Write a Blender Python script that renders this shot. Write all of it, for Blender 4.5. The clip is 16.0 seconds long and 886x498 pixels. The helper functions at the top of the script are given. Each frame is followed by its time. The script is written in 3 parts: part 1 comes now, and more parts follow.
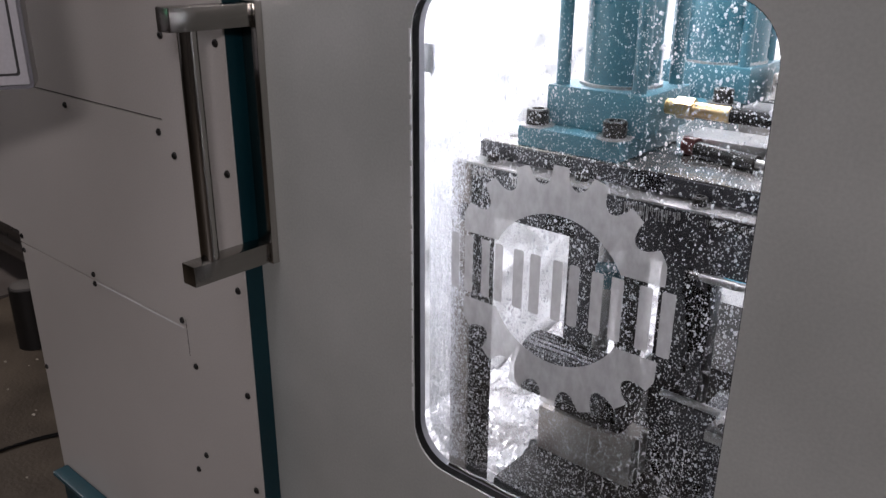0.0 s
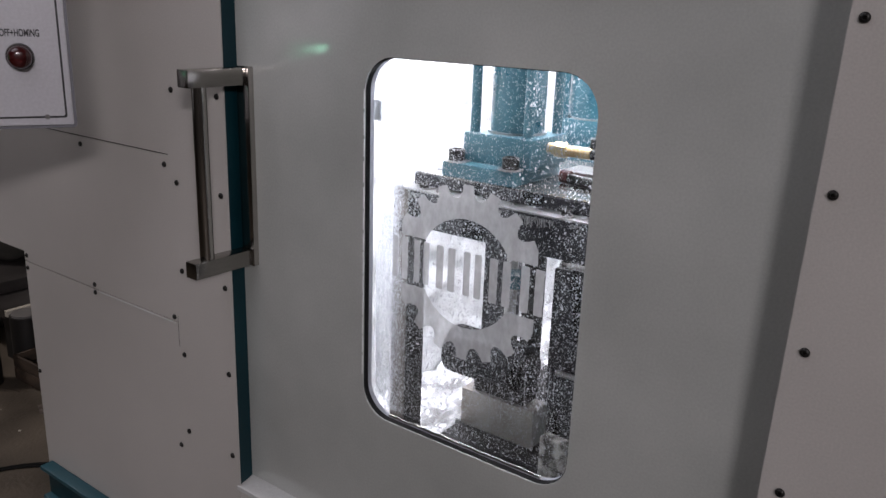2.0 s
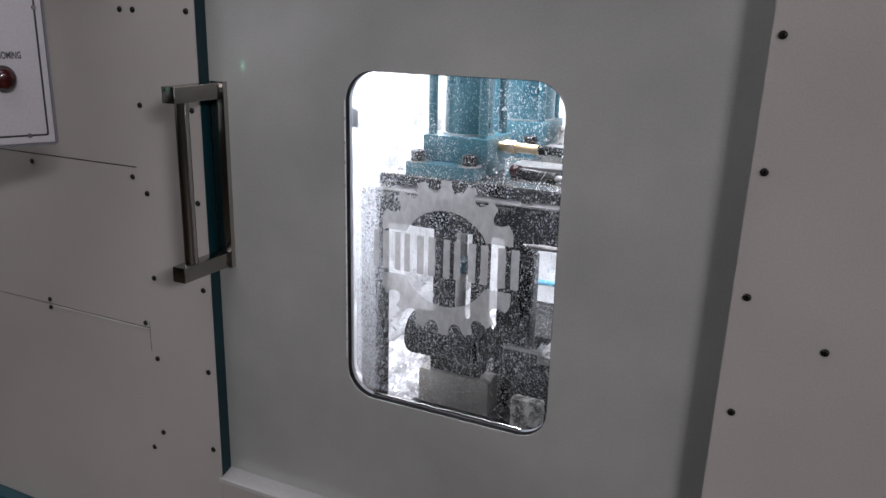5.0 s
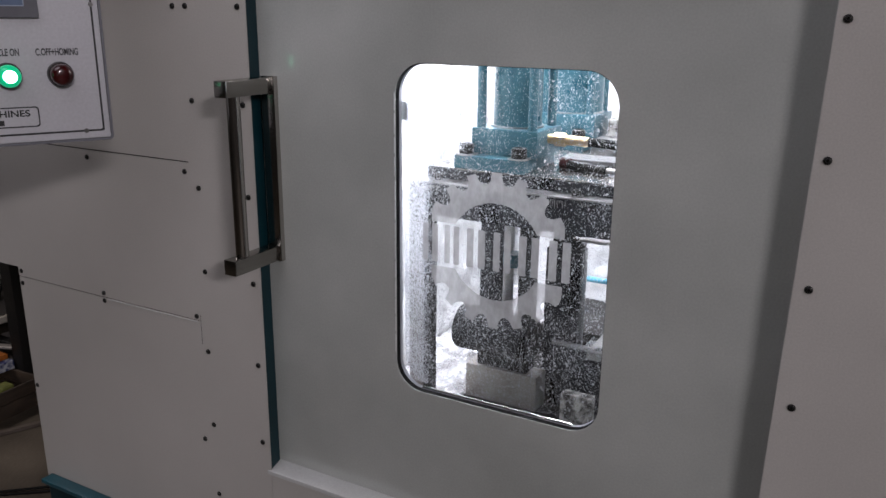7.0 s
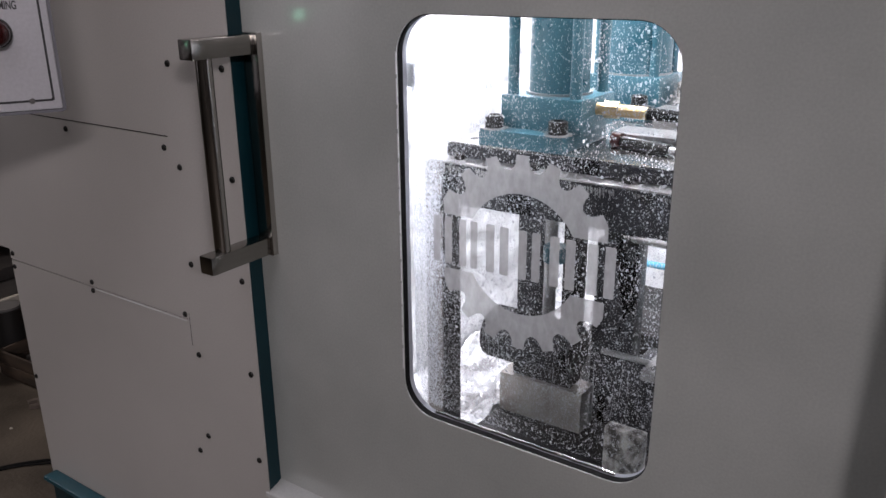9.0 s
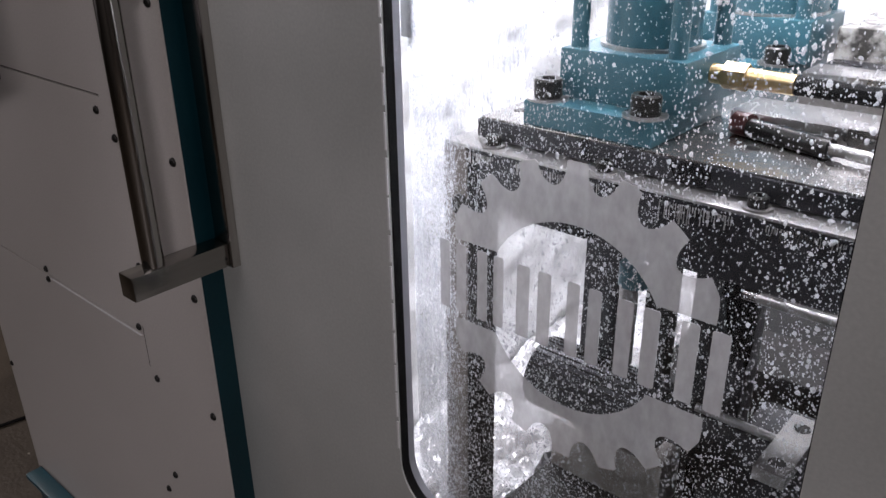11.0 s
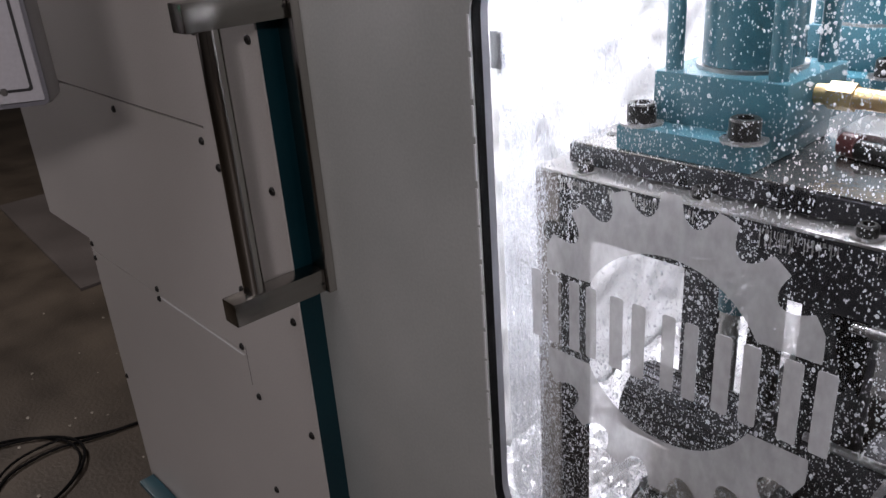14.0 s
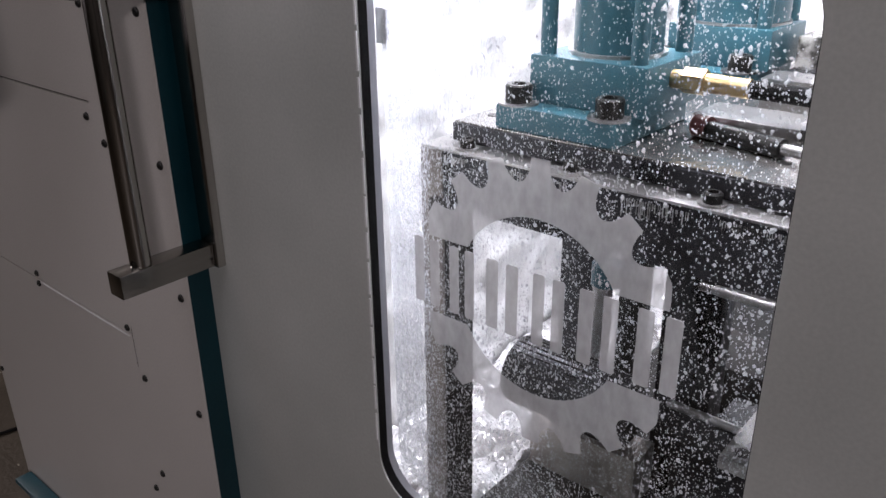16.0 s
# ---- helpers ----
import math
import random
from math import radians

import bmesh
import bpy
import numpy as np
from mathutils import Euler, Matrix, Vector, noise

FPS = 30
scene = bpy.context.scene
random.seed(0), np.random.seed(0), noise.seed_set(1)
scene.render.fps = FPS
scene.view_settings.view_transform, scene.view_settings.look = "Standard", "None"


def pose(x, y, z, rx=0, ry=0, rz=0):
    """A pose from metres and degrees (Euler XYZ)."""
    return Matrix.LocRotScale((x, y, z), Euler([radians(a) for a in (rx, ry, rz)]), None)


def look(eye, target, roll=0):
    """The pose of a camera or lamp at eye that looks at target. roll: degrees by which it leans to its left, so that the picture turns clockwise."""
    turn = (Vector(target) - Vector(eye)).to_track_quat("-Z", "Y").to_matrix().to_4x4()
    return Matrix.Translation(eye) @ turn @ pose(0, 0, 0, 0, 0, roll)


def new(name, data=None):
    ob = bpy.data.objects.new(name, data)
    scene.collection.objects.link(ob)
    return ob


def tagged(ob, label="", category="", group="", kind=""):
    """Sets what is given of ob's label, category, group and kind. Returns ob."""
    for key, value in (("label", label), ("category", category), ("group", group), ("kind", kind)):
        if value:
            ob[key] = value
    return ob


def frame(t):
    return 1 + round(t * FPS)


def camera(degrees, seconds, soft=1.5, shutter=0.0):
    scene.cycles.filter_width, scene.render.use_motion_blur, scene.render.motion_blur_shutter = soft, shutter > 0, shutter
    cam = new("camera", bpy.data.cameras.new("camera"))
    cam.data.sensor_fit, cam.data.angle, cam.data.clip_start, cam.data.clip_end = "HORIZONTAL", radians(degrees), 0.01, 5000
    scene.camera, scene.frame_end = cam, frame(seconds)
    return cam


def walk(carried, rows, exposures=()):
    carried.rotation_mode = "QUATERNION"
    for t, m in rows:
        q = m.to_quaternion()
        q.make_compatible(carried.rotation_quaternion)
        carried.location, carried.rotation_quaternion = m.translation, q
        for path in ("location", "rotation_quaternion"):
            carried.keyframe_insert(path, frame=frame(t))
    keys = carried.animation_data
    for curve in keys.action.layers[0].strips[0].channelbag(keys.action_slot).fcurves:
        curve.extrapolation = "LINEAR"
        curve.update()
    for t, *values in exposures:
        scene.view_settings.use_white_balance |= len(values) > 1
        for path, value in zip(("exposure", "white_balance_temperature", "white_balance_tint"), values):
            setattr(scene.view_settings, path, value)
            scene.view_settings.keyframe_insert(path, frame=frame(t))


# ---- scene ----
cam = camera(57.9, 16.0, 1.5)
PATH = [
    (0, (0.105, 0.089, 1.587), (-1.102, 1.514, 0.87), 0.4),
    (0.5, (0.093, 0.067, 1.589), (-1.105, 1.504, 0.883), 0.6),
    (1, (0.102, 0.009, 1.595), (-0.987, 1.557, 0.949), 2.0),
    (1.5, (0.183, -0.047, 1.61), (-0.907, 1.529, 1.036), 2.3),
    (2, (0.269, -0.103, 1.611), (-0.86, 1.445, 1.037), 2.1),
    (2.5, (0.25, -0.154, 1.621), (-0.87, 1.4, 1.048), 2.2),
    (3, (0.165, -0.247, 1.623), (-0.788, 1.422, 1.068), 1.6),
    (3.5, (0.147, -0.297, 1.625), (-0.707, 1.428, 1.079), 1.4),
    (4, (0.189, -0.291, 1.619), (-0.648, 1.44, 1.068), 1.9),
    (4.5, (0.213, -0.272, 1.625), (-0.618, 1.46, 1.069), 1.5),
    (7, (0.2, -0.276, 1.615), (-0.72, 1.409, 1.054), 0.6),
    (7.5, (0.187, -0.27, 1.612), (-0.834, 1.355, 1.051), -0.3),
    (8, (0.184, -0.247, 1.61), (-0.806, 1.393, 1.034), 0.1),
    (10.5, (0.063, 0.201, 1.579), (-1.15, 1.571, 0.769), -1.1),
    (11, (0.03, 0.209, 1.575), (-1.179, 1.57, 0.747), -0.8),
    (11.5, (0.014, 0.207, 1.571), (-1.192, 1.563, 0.73), -0.8),
    (12, (0.017, 0.204, 1.577), (-1.181, 1.562, 0.728), -1.3),
    (12.5, (0.022, 0.194, 1.579), (-1.172, 1.556, 0.729), -1.5),
    (13, (0.03, 0.192, 1.581), (-1.163, 1.555, 0.733), -1.9),
    (13.5, (0.03, 0.192, 1.589), (-1.2, 1.536, 0.764), -2.3),
    (14, (0.029, 0.215, 1.589), (-1.355, 1.415, 0.786), -4.2),
    (14.5, (0.036, 0.211, 1.591), (-1.384, 1.372, 0.795), -3.9),
    (15, (0.044, 0.198, 1.588), (-1.321, 1.425, 0.793), -2.6),
    (15.5, (0.053, 0.192, 1.587), (-1.204, 1.532, 0.795), -0.8),
    (16, (0.058, 0.196, 1.574), (-1.146, 1.58, 0.779), -0.7),
]
walk(cam, [(t, look(eye, target, roll)) for t, eye, target, roll in PATH], exposures=[(0.0, -0.22, 6500, 19), (0.6, -0.22, 6500, 19), (1.5, -0.13, 6400, 17), (2.0, -0.01, 6370, 17), (3.0, -0.02, 6350, 17), (4.0, -0.08, 6300, 16), (8.0, -0.04, 6340, 17), (10.4, -0.29, 6500, 20), (11.0, -0.40, 6500, 20), (13.0, -0.38, 6500, 19), (16.0, -0.34, 6500, 20)])

# ---------------------------------------------------------------- light
world = bpy.data.worlds.new("workshop_air")
world.use_nodes = True
world.node_tree.nodes["Background"].inputs[0].default_value = (0.55, 0.6, 0.65, 1)
world.node_tree.nodes["Background"].inputs[1].default_value = 0.05
scene.world = world


def area_lamp(name, eye, target, sx, sy, watts, colour):
    data = bpy.data.lights.new(name, "AREA")
    data.shape, data.size, data.size_y, data.energy, data.color = "RECTANGLE", sx, sy, watts, colour
    ob = new(name, data)
    ob.matrix_world = look(eye, target)
    return ob


# ceiling tubes of the workshop: from the right, and overhead
area_lamp("workshop_area_light", (5.4, -3.9, 4.0), (-0.6, 0.6, 1.2), 1.3, 0.5, 222, (1.0, 0.95, 0.94))
area_lamp("workshop_area_light", (-0.85, -0.46, 2.75), (-0.78, -0.08, 0.0), 2.0, 1.0, 13.6, (0.98, 0.96, 1.0))
# unseen extra lamp, added to brighten the floor and bench behind
area_lamp("workshop_area_light", (-4.4, 0.2, 3.3), (-4.0, 1.0, 0.0), 0.6, 0.25, 52, (1.0, 0.93, 0.85))
# work light under the roof of the machining chamber
area_lamp("chamber_led_light", (-0.36, 0.95, 1.95), (-0.34, 0.93, 1.2), 0.25, 0.7, 42, (0.93, 0.955, 1.0))

# ---------------------------------------------------------------- materials


def material(name, colour, rough=0.5, metal=0.0, second=None, scale=6.0, bump=0.0, bump_scale=80.0, spread=0.5,
             random_shade=0.0, rough_spread=0.12, stretch=(1, 1, 1), coat=0.0, wave=0.0, wave_scale=5.0):
    m = bpy.data.materials.new(name)
    m.use_nodes = True
    n, l = m.node_tree.nodes, m.node_tree.links
    b = n["Principled BSDF"]
    b.inputs["Metallic"].default_value = metal
    b.inputs["Coat Weight"].default_value, b.inputs["Coat Roughness"].default_value = coat, 0.09
    co = n.new("ShaderNodeTexCoord")
    mp = n.new("ShaderNodeMapping")
    mp.inputs["Scale"].default_value = stretch
    l.new(co.outputs["Object"], mp.inputs["Vector"])
    big = n.new("ShaderNodeTexNoise")
    big.inputs["Scale"].default_value, big.inputs["Detail"].default_value = scale, 6
    fine = n.new("ShaderNodeTexNoise")
    fine.inputs["Scale"].default_value, fine.inputs["Detail"].default_value = bump_scale, 4
    l.new(mp.outputs[0], big.inputs["Vector"])
    l.new(mp.outputs[0], fine.inputs["Vector"])
    ramp = n.new("ShaderNodeValToRGB")
    second = second or tuple(c * 0.82 for c in colour)
    ramp.color_ramp.elements[0].position, ramp.color_ramp.elements[1].position = 0.5 - spread / 2, 0.5 + spread / 2
    ramp.color_ramp.elements[0].color, ramp.color_ramp.elements[1].color = (*second, 1), (*colour, 1)
    l.new(big.outputs["Fac"], ramp.inputs["Fac"])
    mix = n.new("ShaderNodeMix")
    mix.data_type, mix.blend_type = "RGBA", "MULTIPLY"
    mix.inputs["Factor"].default_value = 0.25
    l.new(ramp.outputs["Color"], mix.inputs["A"])
    l.new(fine.outputs["Fac"], mix.inputs["B"])
    out = mix.outputs["Result"]
    if random_shade:
        info = n.new("ShaderNodeObjectInfo")
        hsv = n.new("ShaderNodeHueSaturation")
        mr = n.new("ShaderNodeMapRange")
        mr.inputs["To Min"].default_value, mr.inputs["To Max"].default_value = 1 - random_shade, 1 + random_shade
        l.new(info.outputs["Random"], mr.inputs["Value"])
        l.new(mr.outputs[0], hsv.inputs["Value"])
        l.new(out, hsv.inputs["Color"])
        out = hsv.outputs["Color"]
    l.new(out, b.inputs["Base Color"])
    rr = n.new("ShaderNodeMapRange")
    rr.inputs["To Min"].default_value, rr.inputs["To Max"].default_value = max(0.02, rough - rough_spread), min(1, rough + rough_spread)
    l.new(big.outputs["Fac"], rr.inputs["Value"])
    l.new(rr.outputs[0], b.inputs["Roughness"])
    if bump:
        bp = n.new("ShaderNodeBump")
        bp.inputs["Strength"].default_value, bp.inputs["Distance"].default_value = bump, 0.002
        l.new(fine.outputs["Fac"], bp.inputs["Height"])
        l.new(bp.outputs["Normal"], b.inputs["Normal"])
        if wave:
            slow = n.new("ShaderNodeTexNoise")
            slow.inputs["Scale"].default_value, slow.inputs["Detail"].default_value = wave_scale, 1
            l.new(co.outputs["Object"], slow.inputs["Vector"])
            wb = n.new("ShaderNodeBump")
            wb.inputs["Strength"].default_value, wb.inputs["Distance"].default_value = 1.0, wave
            l.new(slow.outputs["Fac"], wb.inputs["Height"])
            l.new(wb.outputs["Normal"], bp.inputs["Normal"])
            l.new(wb.outputs["Normal"], b.inputs["Coat Normal"])
    return m


def glow(name, colour, strength, rim=(0, 0, 0)):
    m = bpy.data.materials.new(name)
    m.use_nodes = True
    b = m.node_tree.nodes["Principled BSDF"]
    b.inputs["Base Color"].default_value = (*[c * 0.6 for c in colour], 1)
    b.inputs["Emission Color"].default_value = (*colour, 1)
    b.inputs["Emission Strength"].default_value = strength
    b.inputs["Roughness"].default_value = 0.2
    return m


def film(name, through_part, colour, back_share, gloss=0.08, vary=0.0, grain=(200, 200, 60)):
    """A thin wet or frosted layer on glass: part clear, part lit from behind, part lit from the front."""
    m = bpy.data.materials.new(name)
    m.use_nodes = True
    n, l = m.node_tree.nodes, m.node_tree.links
    n.clear()
    o, mix1, mix2, mix3 = (n.new(k) for k in ("ShaderNodeOutputMaterial", "ShaderNodeMixShader", "ShaderNodeMixShader", "ShaderNodeMixShader"))
    t, d, tr, g = (n.new(k) for k in ("ShaderNodeBsdfTransparent", "ShaderNodeBsdfDiffuse", "ShaderNodeBsdfTranslucent", "ShaderNodeBsdfGlossy"))
    d.inputs["Color"].default_value = tr.inputs["Color"].default_value = (*colour, 1)
    g.inputs["Roughness"].default_value = 0.15
    mix1.inputs[0].default_value, mix2.inputs[0].default_value, mix3.inputs[0].default_value = back_share, gloss, through_part
    l.new(d.outputs[0], mix1.inputs[1]), l.new(tr.outputs[0], mix1.inputs[2])
    l.new(mix1.outputs[0], mix2.inputs[1]), l.new(g.outputs[0], mix2.inputs[2])
    l.new(mix2.outputs[0], mix3.inputs[1]), l.new(t.outputs[0], mix3.inputs[2])
    l.new(mix3.outputs[0], o.inputs["Surface"])
    if vary:
        co, mp, no, mr = (n.new(k) for k in ("ShaderNodeTexCoord", "ShaderNodeMapping", "ShaderNodeTexNoise", "ShaderNodeMapRange"))
        mp.inputs["Scale"].default_value = grain
        no.inputs["Scale"].default_value, no.inputs["Detail"].default_value = 1.0, 3
        mr.inputs["From Min"].default_value, mr.inputs["From Max"].default_value = 0.32, 0.68
        mr.inputs["To Min"].default_value, mr.inputs["To Max"].default_value = max(0, through_part - vary), min(1, through_part + vary)
        l.new(co.outputs["Object"], mp.inputs["Vector"]), l.new(mp.outputs[0], no.inputs["Vector"])
        l.new(no.outputs["Fac"], mr.inputs["Value"]), l.new(mr.outputs[0], mix3.inputs[0])
    return m


def clear_pane(name):
    m = bpy.data.materials.new(name)
    m.use_nodes = True
    n, l = m.node_tree.nodes, m.node_tree.links
    n.clear()
    o, mix, t, g, f, p = (n.new(k) for k in ("ShaderNodeOutputMaterial", "ShaderNodeMixShader", "ShaderNodeBsdfTransparent", "ShaderNodeBsdfGlossy", "ShaderNodeLayerWeight", "ShaderNodeMapRange"))
    g.inputs["Roughness"].default_value = 0.04
    t.inputs["Color"].default_value = (0.97, 0.98, 0.98, 1)
    f.inputs["Blend"].default_value = 0.2
    p.inputs["To Min"].default_value, p.inputs["To Max"].default_value = 0.02, 0.35
    l.new(f.outputs["Facing"], p.inputs["Value"])
    l.new(p.outputs[0], mix.inputs[0]), l.new(t.outputs[0], mix.inputs[1]), l.new(g.outputs[0], mix.inputs[2])
    l.new(mix.outputs[0], o.inputs["Surface"])
    return m


PAINT = material("cream_grey_powder_coat", (0.550, 0.526, 0.494), 0.42, 0, (0.465, 0.445, 0.416), 3.5, 0.06, 500, 0.45, rough_spread=0.10, coat=0.15, wave=0.004, wave_scale=3.0)
# the mottled darker grey imitates blurred reflections in the door's paint
DOORP = material("door_grey_paint", (0.560, 0.576, 0.548), 0.36, 0, (0.385, 0.401, 0.375), 4.6, 0.04, 400, 0.42, rough_spread=0.14, coat=0.75, wave=0.011, wave_scale=4.0)
SILLP = material("sill_grey_paint", (0.62, 0.63, 0.62), 0.4, 0, (0.52, 0.53, 0.52), 8, 0.05, 300)
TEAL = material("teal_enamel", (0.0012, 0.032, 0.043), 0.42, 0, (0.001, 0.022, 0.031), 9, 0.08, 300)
# brighter copy of the teal, for the lit flanges of the rail
TEALB = material("lit_teal_enamel", (0.006, 0.082, 0.112), 0.38, 0, (0.004, 0.055, 0.078), 14, 0.1, 300)
TEAL2 = material("wet_teal_enamel", (0.036, 0.128, 0.162), 0.30, 0, (0.022, 0.086, 0.114), 14, 0.08, 250)
STEEL = material("brushed_stainless_steel", (0.62, 0.60, 0.57), 0.15, 1.0, (0.36, 0.34, 0.315), 30, 0.08, 300, 0.6, stretch=(1, 1, 0.06))
STEELB = material("brushed_square_tube", (0.40, 0.385, 0.36), 0.20, 1.0, (0.27, 0.255, 0.235), 30, 0.1, 300, 0.6, stretch=(1, 0.08, 1))
BLACK = material("black_oxide_steel", (0.018, 0.018, 0.018), 0.35, 0.6, (0.03, 0.028, 0.026), 40, 0.1, 400)
RUBBER = material("black_rubber", (0.006, 0.006, 0.0065), 0.75, 0, (0.010, 0.010, 0.010), 60, 0.15, 500)
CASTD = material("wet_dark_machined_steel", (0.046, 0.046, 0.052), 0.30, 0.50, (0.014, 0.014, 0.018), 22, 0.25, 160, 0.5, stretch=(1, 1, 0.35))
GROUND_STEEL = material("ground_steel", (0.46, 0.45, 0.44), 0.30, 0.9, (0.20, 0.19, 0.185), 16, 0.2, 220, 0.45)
# oily steel, colour raised to stand for the white walls it reflects
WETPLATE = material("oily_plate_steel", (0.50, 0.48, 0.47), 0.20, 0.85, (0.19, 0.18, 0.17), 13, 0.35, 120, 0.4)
CREAMSTEEL = material("worn_spanner_steel", (0.20, 0.165, 0.14), 0.4, 0.3, (0.09, 0.072, 0.06), 25, 0.3, 120)
RUSTY = material("stained_steel", (0.46, 0.43, 0.40), 0.42, 0.45, (0.21, 0.18, 0.16), 18, 0.25, 150, 0.5)
BROWNST = material("brown_grey_steel", (0.040, 0.035, 0.033), 0.55, 0.1, (0.020, 0.017, 0.016), 18, 0.25, 150, 0.5)
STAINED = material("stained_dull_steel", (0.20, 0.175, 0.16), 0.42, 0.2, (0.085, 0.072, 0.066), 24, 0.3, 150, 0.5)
WHITE = material("white_chamber_paint", (0.82, 0.83, 0.84), 0.22, 0, (0.56, 0.55, 0.54), 22, 0.9, 45, 0.42, wave=0.02, wave_scale=16)
BRASS = material("brass", (0.60, 0.45, 0.24), 0.32, 1.0, (0.46, 0.33, 0.17), 30, 0.1, 200)
FLOORM = material("oily_concrete_floor", (0.130, 0.106, 0.080), 0.50, 0, (0.048, 0.038, 0.028), 3.4, 1.0, 75, 0.42)
WALLM = material("dingy_workshop_wall", (0.20, 0.19, 0.175), 0.8, 0, (0.12, 0.115, 0.105), 1.2, 0.3, 40)
BOARDM = material("grey_sheet_board", (0.17, 0.152, 0.145), 0.5, 0.1, (0.11, 0.098, 0.092), 3, 0.3, 60)
WOOD = material("old_dirty_wood", (0.070, 0.045, 0.028), 0.75, 0, (0.014, 0.010, 0.007), 9, 0.5, 90, stretch=(1, 1, 4), random_shade=0.25)
# greasy metal; on the post's sides this near-black stands for shade
DARK = material("greasy_and_shaded_metal", (0.005, 0.0045, 0.0045), 0.6, 0.1, (0.009, 0.0075, 0.0065), 8, 0.3, 90)
SLAB = material("worn_bench_plate", (0.14, 0.13, 0.125), 0.3, 0.7, (0.06, 0.055, 0.055), 5, 0.2, 90)
ORANGE = material("orange_painted_post", (0.42, 0.13, 0.018), 0.5, 0, (0.28, 0.08, 0.012), 9, 0.2, 90)
CREAM = material("cream_slat", (0.55, 0.51, 0.44), 0.6, 0, (0.26, 0.24, 0.2), 12, 0.2, 90)
YELLOW = material("dull_yellow_cloth", (0.17, 0.18, 0.035), 0.8, 0, (0.08, 0.09, 0.02), 40, 0.4, 90)
CLOTH = material("grey_cloth", (0.075, 0.07, 0.06), 0.9, 0, (0.03, 0.03, 0.026), 14, 0.6, 60)
CARTON = material("white_blue_carton", (0.50, 0.52, 0.56), 0.6, 0, (0.03, 0.04, 0.13), 34, 0.2, 90, 0.12)
FACE = material("white_panel_face", (0.57, 0.565, 0.595), 0.4, 0, (0.53, 0.525, 0.555), 4, 0.03, 300)
INK = material("black_print", (0.012, 0.012, 0.014), 0.5, 0)
GREYP = material("screen_bezel_grey", (0.16, 0.16, 0.18), 0.4, 0)
BOXP = material("box_grey_paint", (0.34, 0.335, 0.335), 0.4, 0)
RED_LENS = material("dark_red_lens", (0.052, 0.0025, 0.003), 0.22, 0, (0.022, 0.0015, 0.002), 60, coat=0.3)
GREEN = glow("lit_green_lens", (0.0, 0.46, 0.20), 0.75)
GREEN_CORE = glow("lit_green_core", (0.34, 0.95, 0.62), 12.0)
DOORP.node_tree.nodes["Principled BSDF"].inputs["Coat IOR"].default_value = 1.9
TEAL.node_tree.nodes["Principled BSDF"].inputs["Specular IOR Level"].default_value = 0.25
RUBBER.node_tree.nodes["Principled BSDF"].inputs["Specular IOR Level"].default_value = 0.12
CLIPM = material("grey_clip_plastic", (0.30, 0.31, 0.34), 0.5)
LIDM = material("dull_grey_lid", (0.16, 0.155, 0.15), 0.6, 0, (0.09, 0.085, 0.08), 14, 0.2, 90)
SCREEN = glow("screen_blue_grey", (0.30, 0.33, 0.40), 0.22)
KEYBLUE = glow("screen_key_blue", (0.10, 0.13, 0.20), 0.25)
PANE = clear_pane("clear_acrylic")
FROST = film("frosted_film", 0.43, (0.53, 0.53, 0.53), 0.30, 0.03, 0.07, (170, 1, 90))
VEIL = film("fine_spray_veil", 0.80, (0.80, 0.83, 0.90), 0.68, 0.02, 0.18, (620, 1, 110))
SPRAY = film("dense_fine_spray", 0.70, (0.84, 0.86, 0.90), 0.74, 0.03, 0.24, (850, 1, 420))
DROP = film("water_drop", 0.30, (0.68, 0.69, 0.71), 0.55, 0.10)
# pale sealant; also colours the painted highlight on the panel joint
CHALK = material("sealant_bead", (0.70, 0.71, 0.70), 0.6)
SPECK = material("speckled_dirty_white", (0.50, 0.48, 0.45), 0.5, 0, (0.05, 0.045, 0.04), 70, 0.3, 200, 0.18)
BLUE = material("pale_blue_hose", (0.10, 0.38, 0.52), 0.35)
FOAM = material("pale_coolant_foam", (0.72, 0.72, 0.73), 0.16, 0.15, (0.20, 0.19, 0.19), 15, 0.5, 60, 0.35, stretch=(1, 1, 1))
HOSE = material("red_brown_hose_cap", (0.09, 0.022, 0.02), 0.35, 0, (0.08, 0.02, 0.02), 40)

# ---------------------------------------------------------------- mesh helpers


def box(bm, x0, x1, y0, y1, z0, z1, bevel=0.0, seg=2):
    g = bmesh.ops.create_cube(bm, size=1.0)
    vs = g["verts"]
    for v in vs:
        v.co = Vector((x0 if v.co.x < 0 else x1, y0 if v.co.y < 0 else y1, z0 if v.co.z < 0 else z1))
    if bevel:
        es = list({e for v in vs for e in v.link_edges})
        bmesh.ops.bevel(bm, geom=es, offset=bevel, segments=seg, affect="EDGES", profile=0.6)
    return bm


def rod(bm, a, b, r, seg=20, r2=None):
    a, b = Vector(a), Vector(b)
    m = Matrix.Translation((a + b) / 2) @ (b - a).to_track_quat("Z", "Y").to_matrix().to_4x4()
    bmesh.ops.create_cone(bm, cap_ends=True, segments=seg, radius1=r, radius2=r if r2 is None else r2, depth=(b - a).length, matrix=m)
    return bm


def tube(bm, pts, r, seg=10):
    """A round cord along points."""
    pts = [Vector(p) for p in pts]
    rings = []
    for i, p in enumerate(pts):
        d = (pts[min(i + 1, len(pts) - 1)] - pts[max(i - 1, 0)]).normalized()
        s = d.cross(Vector((0, 0, 1)) if abs(d.z) < 0.95 else Vector((1, 0, 0))).normalized()
        w = s.cross(d)
        rings.append([bm.verts.new(p + r * (math.cos(k * math.tau / seg) * s + math.sin(k * math.tau / seg) * w)) for k in range(seg)])
